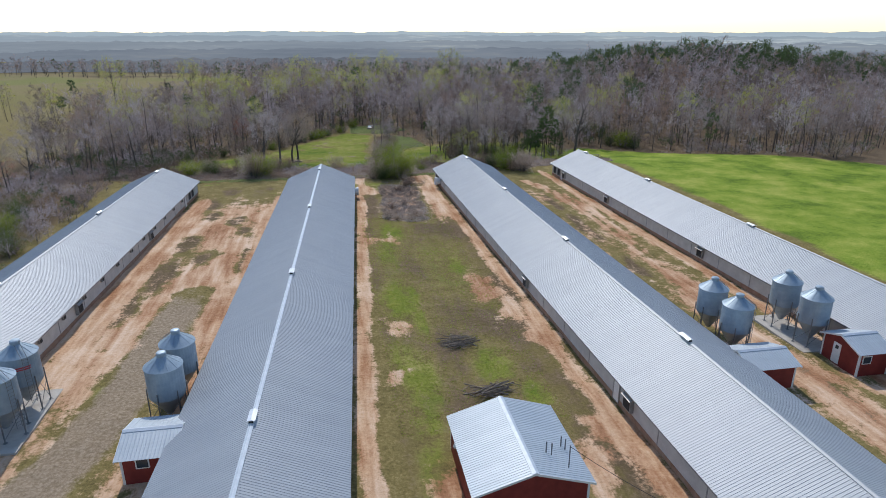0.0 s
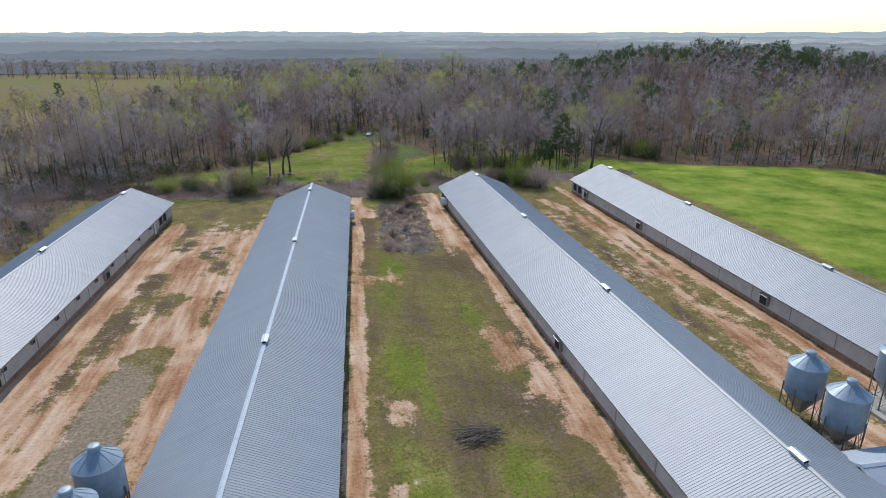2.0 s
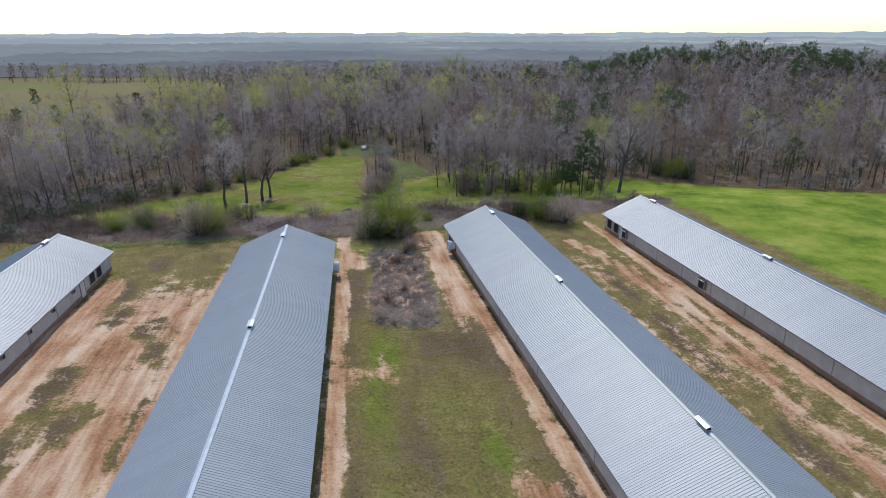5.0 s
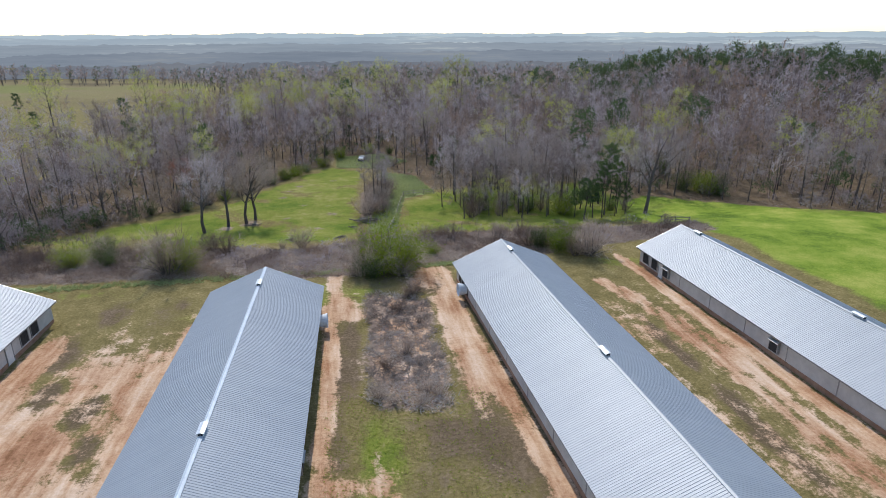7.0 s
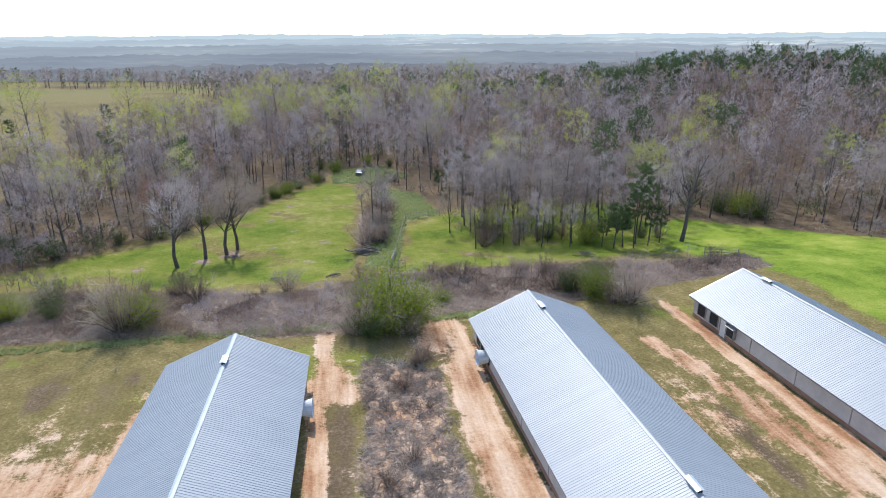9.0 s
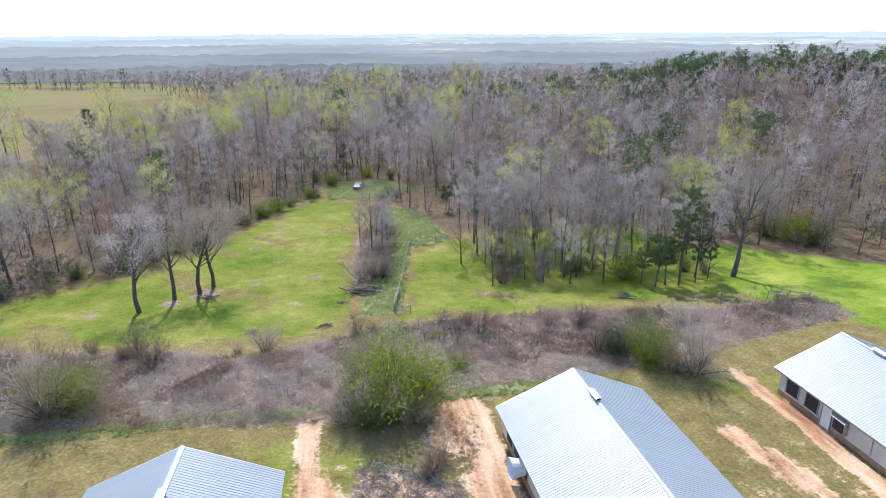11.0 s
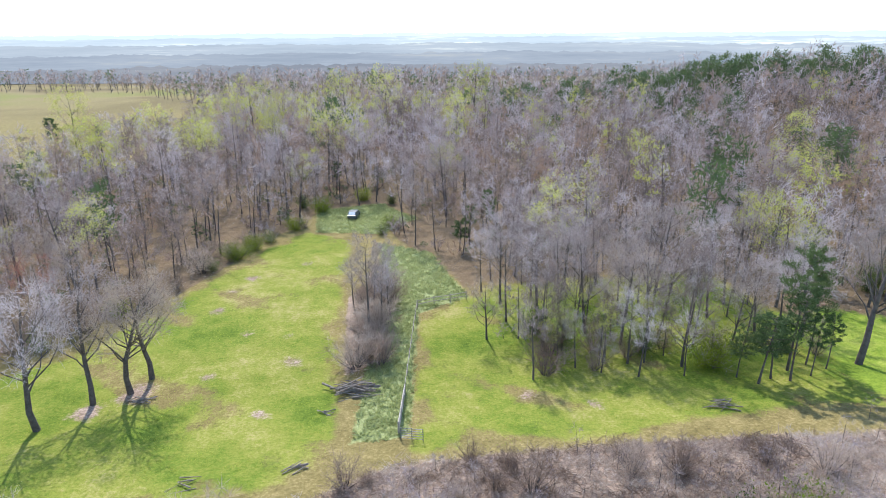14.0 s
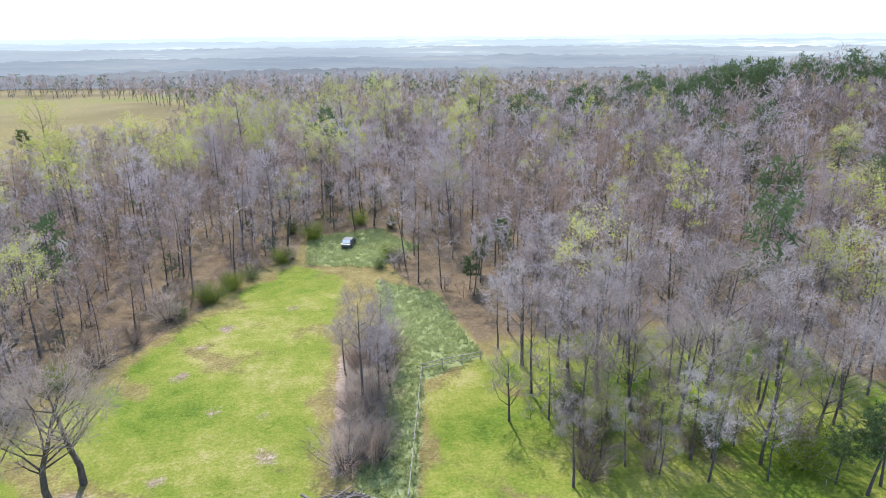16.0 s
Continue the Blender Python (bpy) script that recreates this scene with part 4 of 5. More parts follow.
log_pile(11.2, 54.8, 4.6, 60, 1, "heap of grey cut branches on the grass", 0.06)
log_pile(12.3, 45.4, 4.4, 50, 2, "heap of dead branches behind the shed", 0.07)
log_pile(10.6, 162.4, 4.6, 48, 3, "pile of dead logs at the meadow's edge", 0.13, 1.1)
log_pile(5.7, 149.8, 2.6, 6, 4, "fallen pale logs on the meadow edge", 0.13, 0.2)
log_pile(-2.4, 149.3, 3.0, 6, 5, "fallen branches on the meadow edge", 0.08, 0.2)
log_pile(-9.8, 164.6, 2.8, 10, 6, "fallen branches under bare trees", 0.09, 0.3)
log_pile(43.6, 152.0, 3.2, 26, 7, "heap of brown brush beside the grove", 0.06, 0.9)
log_pile(8.0, 158.6, 2.4, 5, 8, "pale stripped log beside the woodpile", 0.09, 0.2)


def pallet(x, y, z, turn):
    p = tagged(empty("pallet", pose(x, y, z, 14, 6, turn)), "pale wooden pallet lying on dry brush", "pallet")
    for i in range(7):
        part("slat", boxed(-0.6, 0.6, -0.5 + i * 0.155, -0.4 + i * 0.155, 0.10, 0.122), TRIM, p)
    for u in (-0.58, -0.05, 0.48):
        part("stringer", boxed(u, u + 0.09, -0.5, 0.53, 0.0, 0.099), WOOD, p)


pallet(40.6, 133.0, 1.75, 24)


def old_car(x, y, turn):
    c = tagged(empty("car", pose(x, y, at_ground(x, y), 0, 0, turn)), "dark old car parked in a weedy clearing", "car")
    bm = prism(bmesh.new(), [(-2.1, 0.3), (2.1, 0.3), (2.15, 0.75), (1.2, 0.9), (0.6, 1.4), (-1.2, 1.42), (-1.8, 0.95), (-2.15, 0.85)], -0.82, 0.82, "y")
    bmesh.ops.bevel(bm, geom=list(bm.edges), offset=0.05, segments=2, affect="EDGES")
    body = part("car_body", bm, plain("dark_car_paint", (0.09, 0.10, 0.11), (0.16, 0.17, 0.18), 1.0, 0.4), c)
    for nm, pts in (("windscreen", [(1.16, 0.95), (0.66, 1.37)]), ("rear_window", [(-1.76, 1.0), (-1.27, 1.38)])):
        s = 1 if nm == "windscreen" else -1
        bm = prism(bmesh.new(), [(pts[0][0] + s * 0.03, pts[0][1] + 0.02), (pts[1][0] + s * 0.03, pts[1][1] + 0.02), (pts[1][0] + s * 0.02, pts[1][1]), (pts[0][0] + s * 0.02, pts[0][1])], -0.66, 0.66)
        # Sun glare on the glass is painted in as plain white.
        part(nm, bm, FIBRE_GLARE, body, "car glass with sun glare painted as a pale colour")
    for sx in (-1.35, 1.35):
        for sy in (-0.74, 0.74):
            w = part("wheel", lathe(bmesh.new(), [(0.2, -0.1), (0.32, -0.09), (0.32, 0.09), (0.2, 0.1)], 18), DARK, c)
            w.matrix_basis = pose(sx, sy, 0.32, 90, 0, 0)


old_car(13.4, 231.0, 74)


# ---- trees ----
class Growth:
    """Collects the triangles of one plant: wood, twigs and leaves apart."""

    def __init__(self, seed):
        self.rng = np.random.default_rng(seed)
        self.wood, self.wood_f = [], []
        self.twig = []
        self.leaf = []

    def tube(self, pts, radii, n=5):
        base = len(self.wood)
        for i, (p, r) in enumerate(zip(pts, radii)):
            d = pts[min(i + 1, len(pts) - 1)] - pts[max(i - 1, 0)]
            d = d / np.linalg.norm(d)
            u = np.cross(d, (0.31, 0.87, 0.12))
            u /= np.linalg.norm(u)
            v = np.cross(d, u)
            for j in range(n):
                a = 2 * math.pi * j / n
                self.wood.append(p + r * (math.cos(a) * u + math.sin(a) * v))
        for i in range(len(pts) - 1):
            for j in range(n):
                a, b = base + i * n + j, base + i * n + (j + 1) % n
                self.wood_f += [(a, b, b + n), (a, b + n, a + n)]

    def path(self, p, d, length, steps, wander, lift):
        pts, d = [p], d / np.linalg.norm(d)
        for _ in range(steps):
            d = d + self.rng.normal(0, wander, 3) + np.array((0, 0, lift))
            d /= np.linalg.norm(d)
            pts.append(pts[-1] + d * length / steps)
        return pts, d

    def twigs(self, centre, d, count, length, width, spread):
        r = self.rng
        dirs = d + r.normal(0, spread, (count, 3))
        dirs /= np.linalg.norm(dirs, axis=1)[:, None]
        ln = length * r.uniform(0.5, 1.2, (count, 1))
        side = np.cross(dirs, r.normal(0, 1, (count, 3)))
        side /= np.linalg.norm(side, axis=1)[:, None]
        start = centre + dirs * ln * r.uniform(-0.2, 0.6, (count, 1))
        w = width * r.uniform(0.6, 1.2, (count, 1)) / 2
        self.twig.append(np.stack([start - side * w, start + side * w, start + dirs * ln], 1))

    def leaves(self, centre, count, spread, size):
        r = self.rng
        c = centre + r.normal(0, spread, (count, 1, 3))
        self.leaf.append(c + r.normal(0, size * 0.6, (count, 3, 3)))

    def needles(self, centre, count, spread, length, width):
        r = self.rng
        c = centre + r.normal(0, spread, (count, 3))
        d = r.normal(0, 1, (count, 3)) + np.array((0, 0, 0.5))
        d /= np.linalg.norm(d, axis=1)[:, None]
        side = np.cross(d, r.normal(0, 1, (count, 3)))
        side /= np.linalg.norm(side, axis=1)[:, None]
        self.leaf.append(np.stack([c - side * width / 2, c + side * width / 2, c + d * length * r.uniform(0.6, 1.2, (count, 1))], 1))

    def wood_arrays(self):
        return np.array(self.wood, dtype=np.float32).reshape(-1, 3), np.array(self.wood_f, dtype=np.int32).reshape(-1, 3)

    def crown_arrays(self):
        t = np.concatenate(self.twig) if self.twig else np.zeros((0, 3, 3))
        l = np.concatenate(self.leaf) if self.leaf else np.zeros((0, 3, 3))
        v = np.concatenate([t, l]).reshape(-1, 3).astype(np.float32)
        return v, np.arange(len(v), dtype=np.int32).reshape(-1, 3), np.array([0] * len(t) + [1] * len(l), dtype=np.int32)


def crown_tree(seed, tall=15.0, spread=3.8, base=0.3, clumps=9, boughs=8, sprigs=9, width=0.05, length=0.9, leaf=0, leaf_size=0.13, trunk=0.18, sides=5, bend=0.04, lean=0.03):
    """A broadleaf tree with a rounded crown of several clumps: trunk, bent limbs, boughs and fine sprigs, with or without young leaves."""
    g = Growth(seed)
    r = g.rng
    pts, _ = g.path(np.array((0, 0, -0.4)), np.array((r.normal(0, lean), r.normal(0, lean), 1.0)), tall * 0.88, 5, bend, 0.03)
    g.tube(pts, [trunk * 1.3, trunk, trunk * 0.82, trunk * 0.6, trunk * 0.36, trunk * 0.1], sides)
    axis_at = np.array(pts)
    mid, half = tall * (1 + base) / 2, tall * (1 - base) / 2
    start = r.uniform(0, 6.28)
    for i in range(clumps):
        a = start + i * 2.4 + r.normal(0, 0.25)
        up = -0.62 + 1.5 * (i + r.random()) / clumps
        ring = math.sqrt(max(0.05, 1 - min(0.95, abs(up)) ** 2)) * r.uniform(0.5, 0.8)
        stem = np.array([np.interp(mid + half * up, axis_at[:, 2], axis_at[:, j]) for j in (0, 1)])
        c = np.array((stem[0] + math.cos(a) * spread * ring, stem[1] + math.sin(a) * spread * ring, mid + half * up * 0.84))
        size = spread * r.uniform(0.34, 0.54)
        out = np.hypot(c[0] - stem[0], c[1] - stem[1])
        z = max(tall * base * 0.72, min(tall * 0.8, c[2] - 1.25 * out))
        p = np.array([np.interp(z, axis_at[:, 2], axis_at[:, j]) for j in (0, 1)] + [z])
        thick = trunk * (1.02 - 0.8 * z / tall) * 0.5
        knee = p + (c - p) * 0.5 + np.append(r.normal(0, 0.12 * out + 0.05, 2), -0.12 * out)
        if sides > 3:
            g.tube([p, knee, c], [thick, thick * 0.66, thick * 0.3], 3)
        else:
            flat = np.array((math.sin(a), -math.cos(a), 0.0)) * thick
            g.twig.append(np.array([[p - flat, p + flat, knee], [knee - flat * 0.6, knee + flat * 0.6, c]]))
        axis_dir = (c - p) / (np.linalg.norm(c - p) + 1e-6) * 0.45 + np.array((0, 0, 0.3))
        d = r.normal(0, 0.75, (boughs, 3)) + axis_dir
        d /= np.linalg.norm(d, axis=1)[:, None]
        q = c + d * size * r.uniform(0.45, 1.0, (boughs, 1)) * np.array((1.0, 1.0, 0.85))
        root = knee + (c - knee) * r.uniform(0.35, 1.0, (boughs, 1))
        side = np.cross(q - root, r.normal(0, 1, (boughs, 3)))
        side *= max(thick * 0.22, width * 0.5) / (np.linalg.norm(side, axis=1)[:, None] + 1e-6)
        g.twig.append(np.stack([root - side, root + side, q], 1))
        if sprigs:
            n = boughs * sprigs
            along = r.uniform(0.45, 1.08, (boughs, sprigs, 1))
            s0 = (root[:, None] + (q - root)[:, None] * along + r.normal(0, size * 0.16, (boughs, sprigs, 3))).reshape(n, 3)
            sd = np.repeat(d, sprigs, 0) * 0.75 + r.normal(0, 0.55, (n, 3)) + np.array((0, 0, 0.2))
            sd /= np.linalg.norm(sd, axis=1)[:, None]
            w = np.cross(sd, r.normal(0, 1, (n, 3)))
            w *= width * 0.5 * r.uniform(0.6, 1.2, (n, 1)) / (np.linalg.norm(w, axis=1)[:, None] + 1e-6)
            g.twig.append(np.stack([s0 - w, s0 + w, s0 + sd * length * r.uniform(0.5, 1.15, (n, 1))], 1))
        if leaf:
            n = boughs * leaf
            lc = np.repeat(q, leaf, 0) + np.repeat(d, leaf, 0) * r.uniform(-0.2, 0.35, (n, 1)) * size + r.normal(0, size * 0.2, (n, 3))
            u = r.normal(0, 1, (n, 3))
            u *= leaf_size / np.linalg.norm(u, axis=1)[:, None]
            v = np.cross(u, r.normal(0, 1, (n, 3)))
            v *= leaf_size * 0.8 / (np.linalg.norm(v, axis=1)[:, None] + 1e-6)
            g.leaf.append(np.stack([lc - u, lc + v, lc + u], 1))
    return g


def pine(seed, tall=16.0, clear=0.5, whorls=13, per=4, tufts=6, tri=13, size=0.42, reach=2.4, sides=5):
    g = Growth(seed)
    r = g.rng
    pts, _ = g.path(np.array((0, 0, -0.4)), np.array((r.normal(0, 0.03), r.normal(0, 0.03), 1.0)), tall, 6, 0.025, 0.02)
    g.tube(pts, [0.19 * (1.2 if i == 0 else 1 - 0.85 * i / 6) for i in range(7)], sides)
    for w in range(whorls):
        u = clear + (0.99 - clear) * (w + 0.5) / whorls
        k = min(int(u * 6), 5)
        p = pts[k] + (pts[k + 1] - pts[k]) * (u * 6 - k)
        for b in range(per):
            if r.random() < 0.25:
                continue
            a = w * 1.1 + b * 2 * math.pi / per + r.normal(0, 0.3)
            ln = reach * (0.35 + math.sin(math.pi * (0.18 + 0.74 * (u - clear) / (1 - clear)))) * r.uniform(0.45, 1.05)
            lp, _ = g.path(p, np.array((math.cos(a), math.sin(a), 0.18)), ln, 2, 0.12, 0.05)
            g.tube(lp, [0.05, 0.03, 0.01], 3)
            for t in range(tufts):
                c = lp[0] + (lp[2] - lp[0]) * (0.5 + 0.6 * (t + r.random()) / tufts)
                g.needles(c, tri, size * 0.4, size * 1.2, size * 0.28)
    return g


def bush(seed, tall=2.4, wide=1.8, stems=22, leaf=80, twigs=5, size=0.08):
    g = Growth(seed)
    r = g.rng
    for i in range(stems):
        a, tilt = i * 2.4, r.uniform(0.1, 0.95)
        d = np.array((math.cos(a) * tilt * wide / tall * 1.3, math.sin(a) * tilt * wide / tall * 1.3, 1.0))
        lp, ld = g.path(np.array((0.15 * math.cos(a), 0.15 * math.sin(a), -0.1)), d, tall * r.uniform(0.65, 1.0), 3, 0.12, 0.03)
        g.tube(lp, [0.035, 0.025, 0.015, 0.006], 3)
        for k in (1, 2, 3):
            if twigs:
                g.twigs(lp[k], ld, twigs, 0.7, 0.02, 0.8)
            if leaf:
                g.leaves(lp[k], leaf, tall * 0.14, size)
    return g


def plant(kind, growth, label, category, group, materials, trunk_label=""):
    """A prototype with a trunk and a crown, hidden from nothing and placed with its first copy."""
    e = tagged(empty(kind), label, category, group)
    v, f = growth.wood_arrays()
    me = soup("trunk", v, f, [BARK])
    me.polygons.foreach_set("use_smooth", np.ones(len(f), dtype=bool))
    t = new("trunk" if category == "tree" else "stem", me)
    t.parent = e
    v, f, slot = growth.crown_arrays()
    c = new("crown" if category == "tree" else "foliage", soup("crown", v, f, materials, slot))
    c.parent = e
    return e


class Planter:
    """Places prototypes one after another; the first place takes the prototype itself."""

    def __init__(self, protos, seed):
        self.protos, self.used, self.rng = protos, set(), random.Random(seed)

    def place(self, x, y, scale=1.0, which=None, turn=None, lean=0.0):
        i = self.rng.randrange(len(self.protos)) if which is None else which
        rz = self.rng.uniform(0, 360) if turn is None else turn
        m = pose(x, y, at_ground(x, y) - 0.05, 0, lean, rz) @ Matrix.Diagonal((scale * self.rng.uniform(0.92, 1.08), scale * self.rng.uniform(0.92, 1.08), scale, 1))
        if i in self.used:
            return copy_thing(self.protos[i], m)
        self.used.add(i)
        self.protos[i].matrix_basis = m
        return self.protos[i]


WOODS = "trees of the wood"
bare = Planter([plant("bare_tree", crown_tree(10 + i, tall, spread, base, 12, 9, 12, 0.055, 0.95, 0, 0.1, 0.18), "tall leafless grey-brown tree at the wood's edge", "tree", WOODS, [TWIG, BUD])
                for i, (tall, spread, base) in enumerate(((15, 3.7, 0.26), (17, 4.2, 0.32), (13, 3.9, 0.20), (16, 3.3, 0.34), (14, 4.6, 0.22), (17, 3.6, 0.40)))], 1)
open_grown = Planter([plant("bare_tree", crown_tree(30 + i, 13.5, 4.4, 0.34, 15, 10, 14, 0.042, 0.9, 0, 0.1, 0.25, 7, 0.10, 0.08), "open-grown leafless tree in the meadow", "tree", WOODS, [TWIG, BUD]) for i in range(3)], 2)
russet = Planter([plant("russet_tree", crown_tree(40 + i, 12, 3.2, 0.32, 9, 8, 11, 0.045, 0.8, 3, 0.07), "bare tree with russet-red budding twigs", "tree", WOODS, [RUSSET, RUSSET]) for i in range(2)], 3)
budding = Planter([plant("budding_tree", crown_tree(50 + i, tall, spread, 0.36, 11, 9, 4, 0.035, 0.8, 15, 0.14, 0.18), "tree just coming into yellow-green leaf", "tree", WOODS, [TWIG, BUD])
                   for i, (tall, spread) in enumerate(((16, 3.6), (14, 4.2), (18, 3.8)))], 4)
pines = Planter([plant("pine_tree", pine(60 + i, tall, clear), "dark green pine with a bare lower trunk", "tree", WOODS, [NEEDLE, NEEDLE])
                 for i, (tall, clear) in enumerate(((15, 0.5), (17, 0.55), (11, 0.45)))], 5)
green = Planter([plant("green_shrub", bush(70 + i, 2.4, 2.6, 22, 125, 5, 0.055), "fresh green leafy shrub", "shrub", "shrubs", [TWIG, GREENLEAF]) for i in range(2)], 6)
dark = Planter([plant("evergreen_shrub", bush(75 + i, 2.5, 2.2, 20, 90, 5, 0.06), "dark green evergreen shrub", "shrub", "shrubs", [TWIG, DARKLEAF]) for i in range(2)], 7)
scrub = Planter([plant("bare_shrub", bush(80 + i, 2.4, 1.7, 18, 0, 22), "leafless brown shrub in the brush", "shrub", "shrubs", [BRUSHTWIG, BUD]) for i in range(2)], 8)
sapling = Planter([plant("sapling", crown_tree(90 + i, 4.0, 1.0, 0.25, 6, 4, 5, 0.022, 0.5, 0, 0.1, 0.05, 3), "thin leafless sapling in dry brush", "sapling", "saplings", [TWIG, BUD]) for i in range(2)], 9)

taken = []


def put(planter, x, y, *a, **k):
    taken.append((x, y))
    return planter.place(x, y, *a, **k)


# single trees that stand out
put(open_grown, -17.6, 161.2, 1.0, 0, 30, -8)
put(open_grown, -14.2, 165.0, 1.05, 1, 120)
put(open_grown, -11.2, 166.7, 1.0, 2, 200)
put(open_grown, -9.9, 169.3, 0.95, 0, 260)
put(open_grown, 63.2, 157.6, 1.25, 1, 40, 6)
put(bare, 26.3, 171.0, 0.62, 2)
for x, y, s in ((12.9, 175.9, 0.8), (16.0, 179.5, 0.78), (13.6, 178.6, 0.75), (14.8, 176.8, 0.7), (11.6, 182.5, 0.6), (15.6, 188, 0.7)):
    put(bare, x, y, s, 3)
for x, y, s in ((50.2, 155.8, 0.72), (52.2, 156.6, 0.85), (53.6, 155.6, 0.7), (55.0, 157.8, 0.8), (56.4, 156.2, 0.66), (57.8, 158.6, 0.75), (49.0, 157.5, 0.7), (58.8, 157.0, 0.6)):
    put(pines, x, y, s)
for x, y, s in ((47.8, 173.2, 1.15), (51.2, 169.9, 0.95), (54.8, 171.8, 1.1), (38.8, 180.8, 1.0), (45.2, 161.2, 0.7), (29.9, 175.5, 0.75), (33, 170, 0.8), (36, 173, 0.85), (41, 167, 0.8), (43, 172, 0.9), (34, 163, 0.55), (38, 164.5, 0.6)):
    put(bare, x, y, s)
put(budding, 40.5, 188, 1.12, 1)
for x, y, s, w in ((8.4, 258, 1.15, 0), (-46, 262, 1.0, 1), (-47, 240, 0.75, 2), (-4, 276, 1.1, 2), (-38, 250, 0.9, 0), (-20, 262, 0.95, 1), (-12, 300, 1.15, 0), (2, 320, 1.2, 2), (30, 330, 1.25, 0), (48, 300, 1.1, 1), (52, 288, 0.95, 2),
                   (64, 262, 0.8, 1), (74, 230, 0.7, 0), (-30, 340, 1.2, 2), (-8, 350, 1.2, 1), (60, 330, 1.25, 0), (78, 345, 1.1, 2), (34, 240, 0.75, 1), (110, 230, 0.8, 0), (96, 208, 0.85, 1), (-50, 205, 0.8, 2), (-62, 300, 1.1, 0), (-92, 296, 1.2, 0), (-24, 322, 1.15, 1), (16, 345, 1.2, 0), (44, 350, 1.2, 2), (-44, 320, 1.1, 2)):
    put(budding, x, y, s * 1.12, w)
for x, y, s in ((20, 283, 0.7), (136, 192, 0.9), (-56, 208, 0.85), (-55, 182, 0.8), (56, 240, 0.8), (44, 262, 0.8), (-66, 170, 0.8), (150, 170, 0.8), (70, 215, 0.7)):
    put(russet, x, y, s)
for x, y, s in ((-100, 300, 1.15), (-128, 330, 1.2), (-57, 302, 1.25), (-76, 322, 1.1), (-140, 380, 1.2), (84, 210, 0.95), (92, 232, 1.1), (30, 205, 0.7), (33, 212, 0.8), (36, 209, 0.7), (-44.8, 112.5, 0.28)):
    put(pines, x, y, s)
rng = random.Random(77)
for i in range(60):
    a, b = rng.gauss(0, 1), rng.gauss(0, 1)
    x, y = 175 + 45 * a, 305 + 14 * b - 0.5 * 45 * a
    put(pines, x, y, rng.uniform(0.85, 1.2))

# the grove beside the east meadow
GROVE = [(28, 161), (40, 158.5), (62, 160), (66, 172), (54, 196), (38, 200), (29, 188)]
made_grove = 0
while made_grove < 62:
    x, y = rng.uniform(28, 66), rng.uniform(158, 200)
    if float(inside(np.float64(x), np.float64(y), GROVE)) < 0 or any((x - a) ** 2 + (y - b) ** 2 < 6 for a, b in taken):
        continue
    put(bare, x, y, rng.uniform(0.6, 0.9))
    made_grove += 1

for x, y, s in ((32.5, 164.5, 0.42), (36.5, 162.8, 0.38), (41.5, 162.5, 0.40), (44.5, 163.8, 0.45), (35, 169, 0.5)):
    put(budding, x, y, s)

# shrubs
for x, y, s, p in ((9.6, 130.6, 1.2, dark), (7.4, 128.0, 1.1, scrub), (13.6, 127.2, 1.0, scrub), (10.9, 131.4, 1.75, green), (13.9, 130.9, 1.6, green), (9.6, 127.2, 1.3, dark), (12.3, 129.6, 1.65, green), (8.8, 129.2, 1.7, scrub), (8.2, 130.8, 1.8, scrub), (10.6, 128.6, 1.6, scrub), (-16, 134.5, 1.2, green), (-17.0, 133.6, 1.4, scrub), (-18.2, 135.4, 1.3, scrub), (-14.6, 136.0, 0.9, scrub),
                   (34.8, 135.2, 1.0, dark), (37.2, 132.9, 1.15, green), (39.6, 131.0, 1.3, scrub), (41.4, 131.4, 1.35, scrub), (38.4, 130.4, 1.1, scrub), (40.4, 130.2, 1.2, scrub), (36.2, 135.6, 0.8, scrub), (33.4, 136.2, 0.8, scrub), (42.2, 132.2, 0.8, scrub), (18.7, 135.1, 0.4, green), (-26, 139, 0.9, dark), (-28, 143, 1.0, dark), (-22, 141, 0.8, scrub), (-31, 140, 0.9, green),
                   (84, 172, 1.3, green), (81, 175, 1.4, dark), (86, 170, 1.3, dark), (85.7, 193, 1.5, dark), (83, 197, 1.3, dark), (-6.5, 208, 0.8, green), (-7.6, 209.2, 1.0, scrub), (-4.2, 213, 0.7, green), (-5.4, 214.5, 1.1, scrub), (-9.5, 203, 0.7, dark), (-10.8, 202.2, 1.1, scrub), (-2, 217, 0.75, dark), (2, 224, 0.7, green), (3.6, 225, 1.0, scrub), (7, 236, 0.8, green), (3, 240, 0.9, dark), (18, 218, 0.7, dark), (20, 222, 0.6, green), (21.4, 220.6, 0.9, scrub),
                   (22, 240, 0.8, dark), (16, 244, 0.7, green), (-24, 178, 0.9, dark), (-25.6, 177, 1.1, scrub), (-30, 176, 0.9, dark), (-38, 170, 1.0, dark), (-18, 186, 0.7, green), (-15.5, 190, 1.1, scrub), (-13.2, 195.5, 1.0, scrub), (-20.4, 181.6, 1.1, scrub), (-52, 108, 1.1, dark), (-45, 90, 1.2, dark), (-50, 98, 1.0, green), (-47, 118, 0.9, scrub), (-50, 124, 1.0, scrub), (-54, 116, 1.0, dark)):
    put(p, x, y, s)
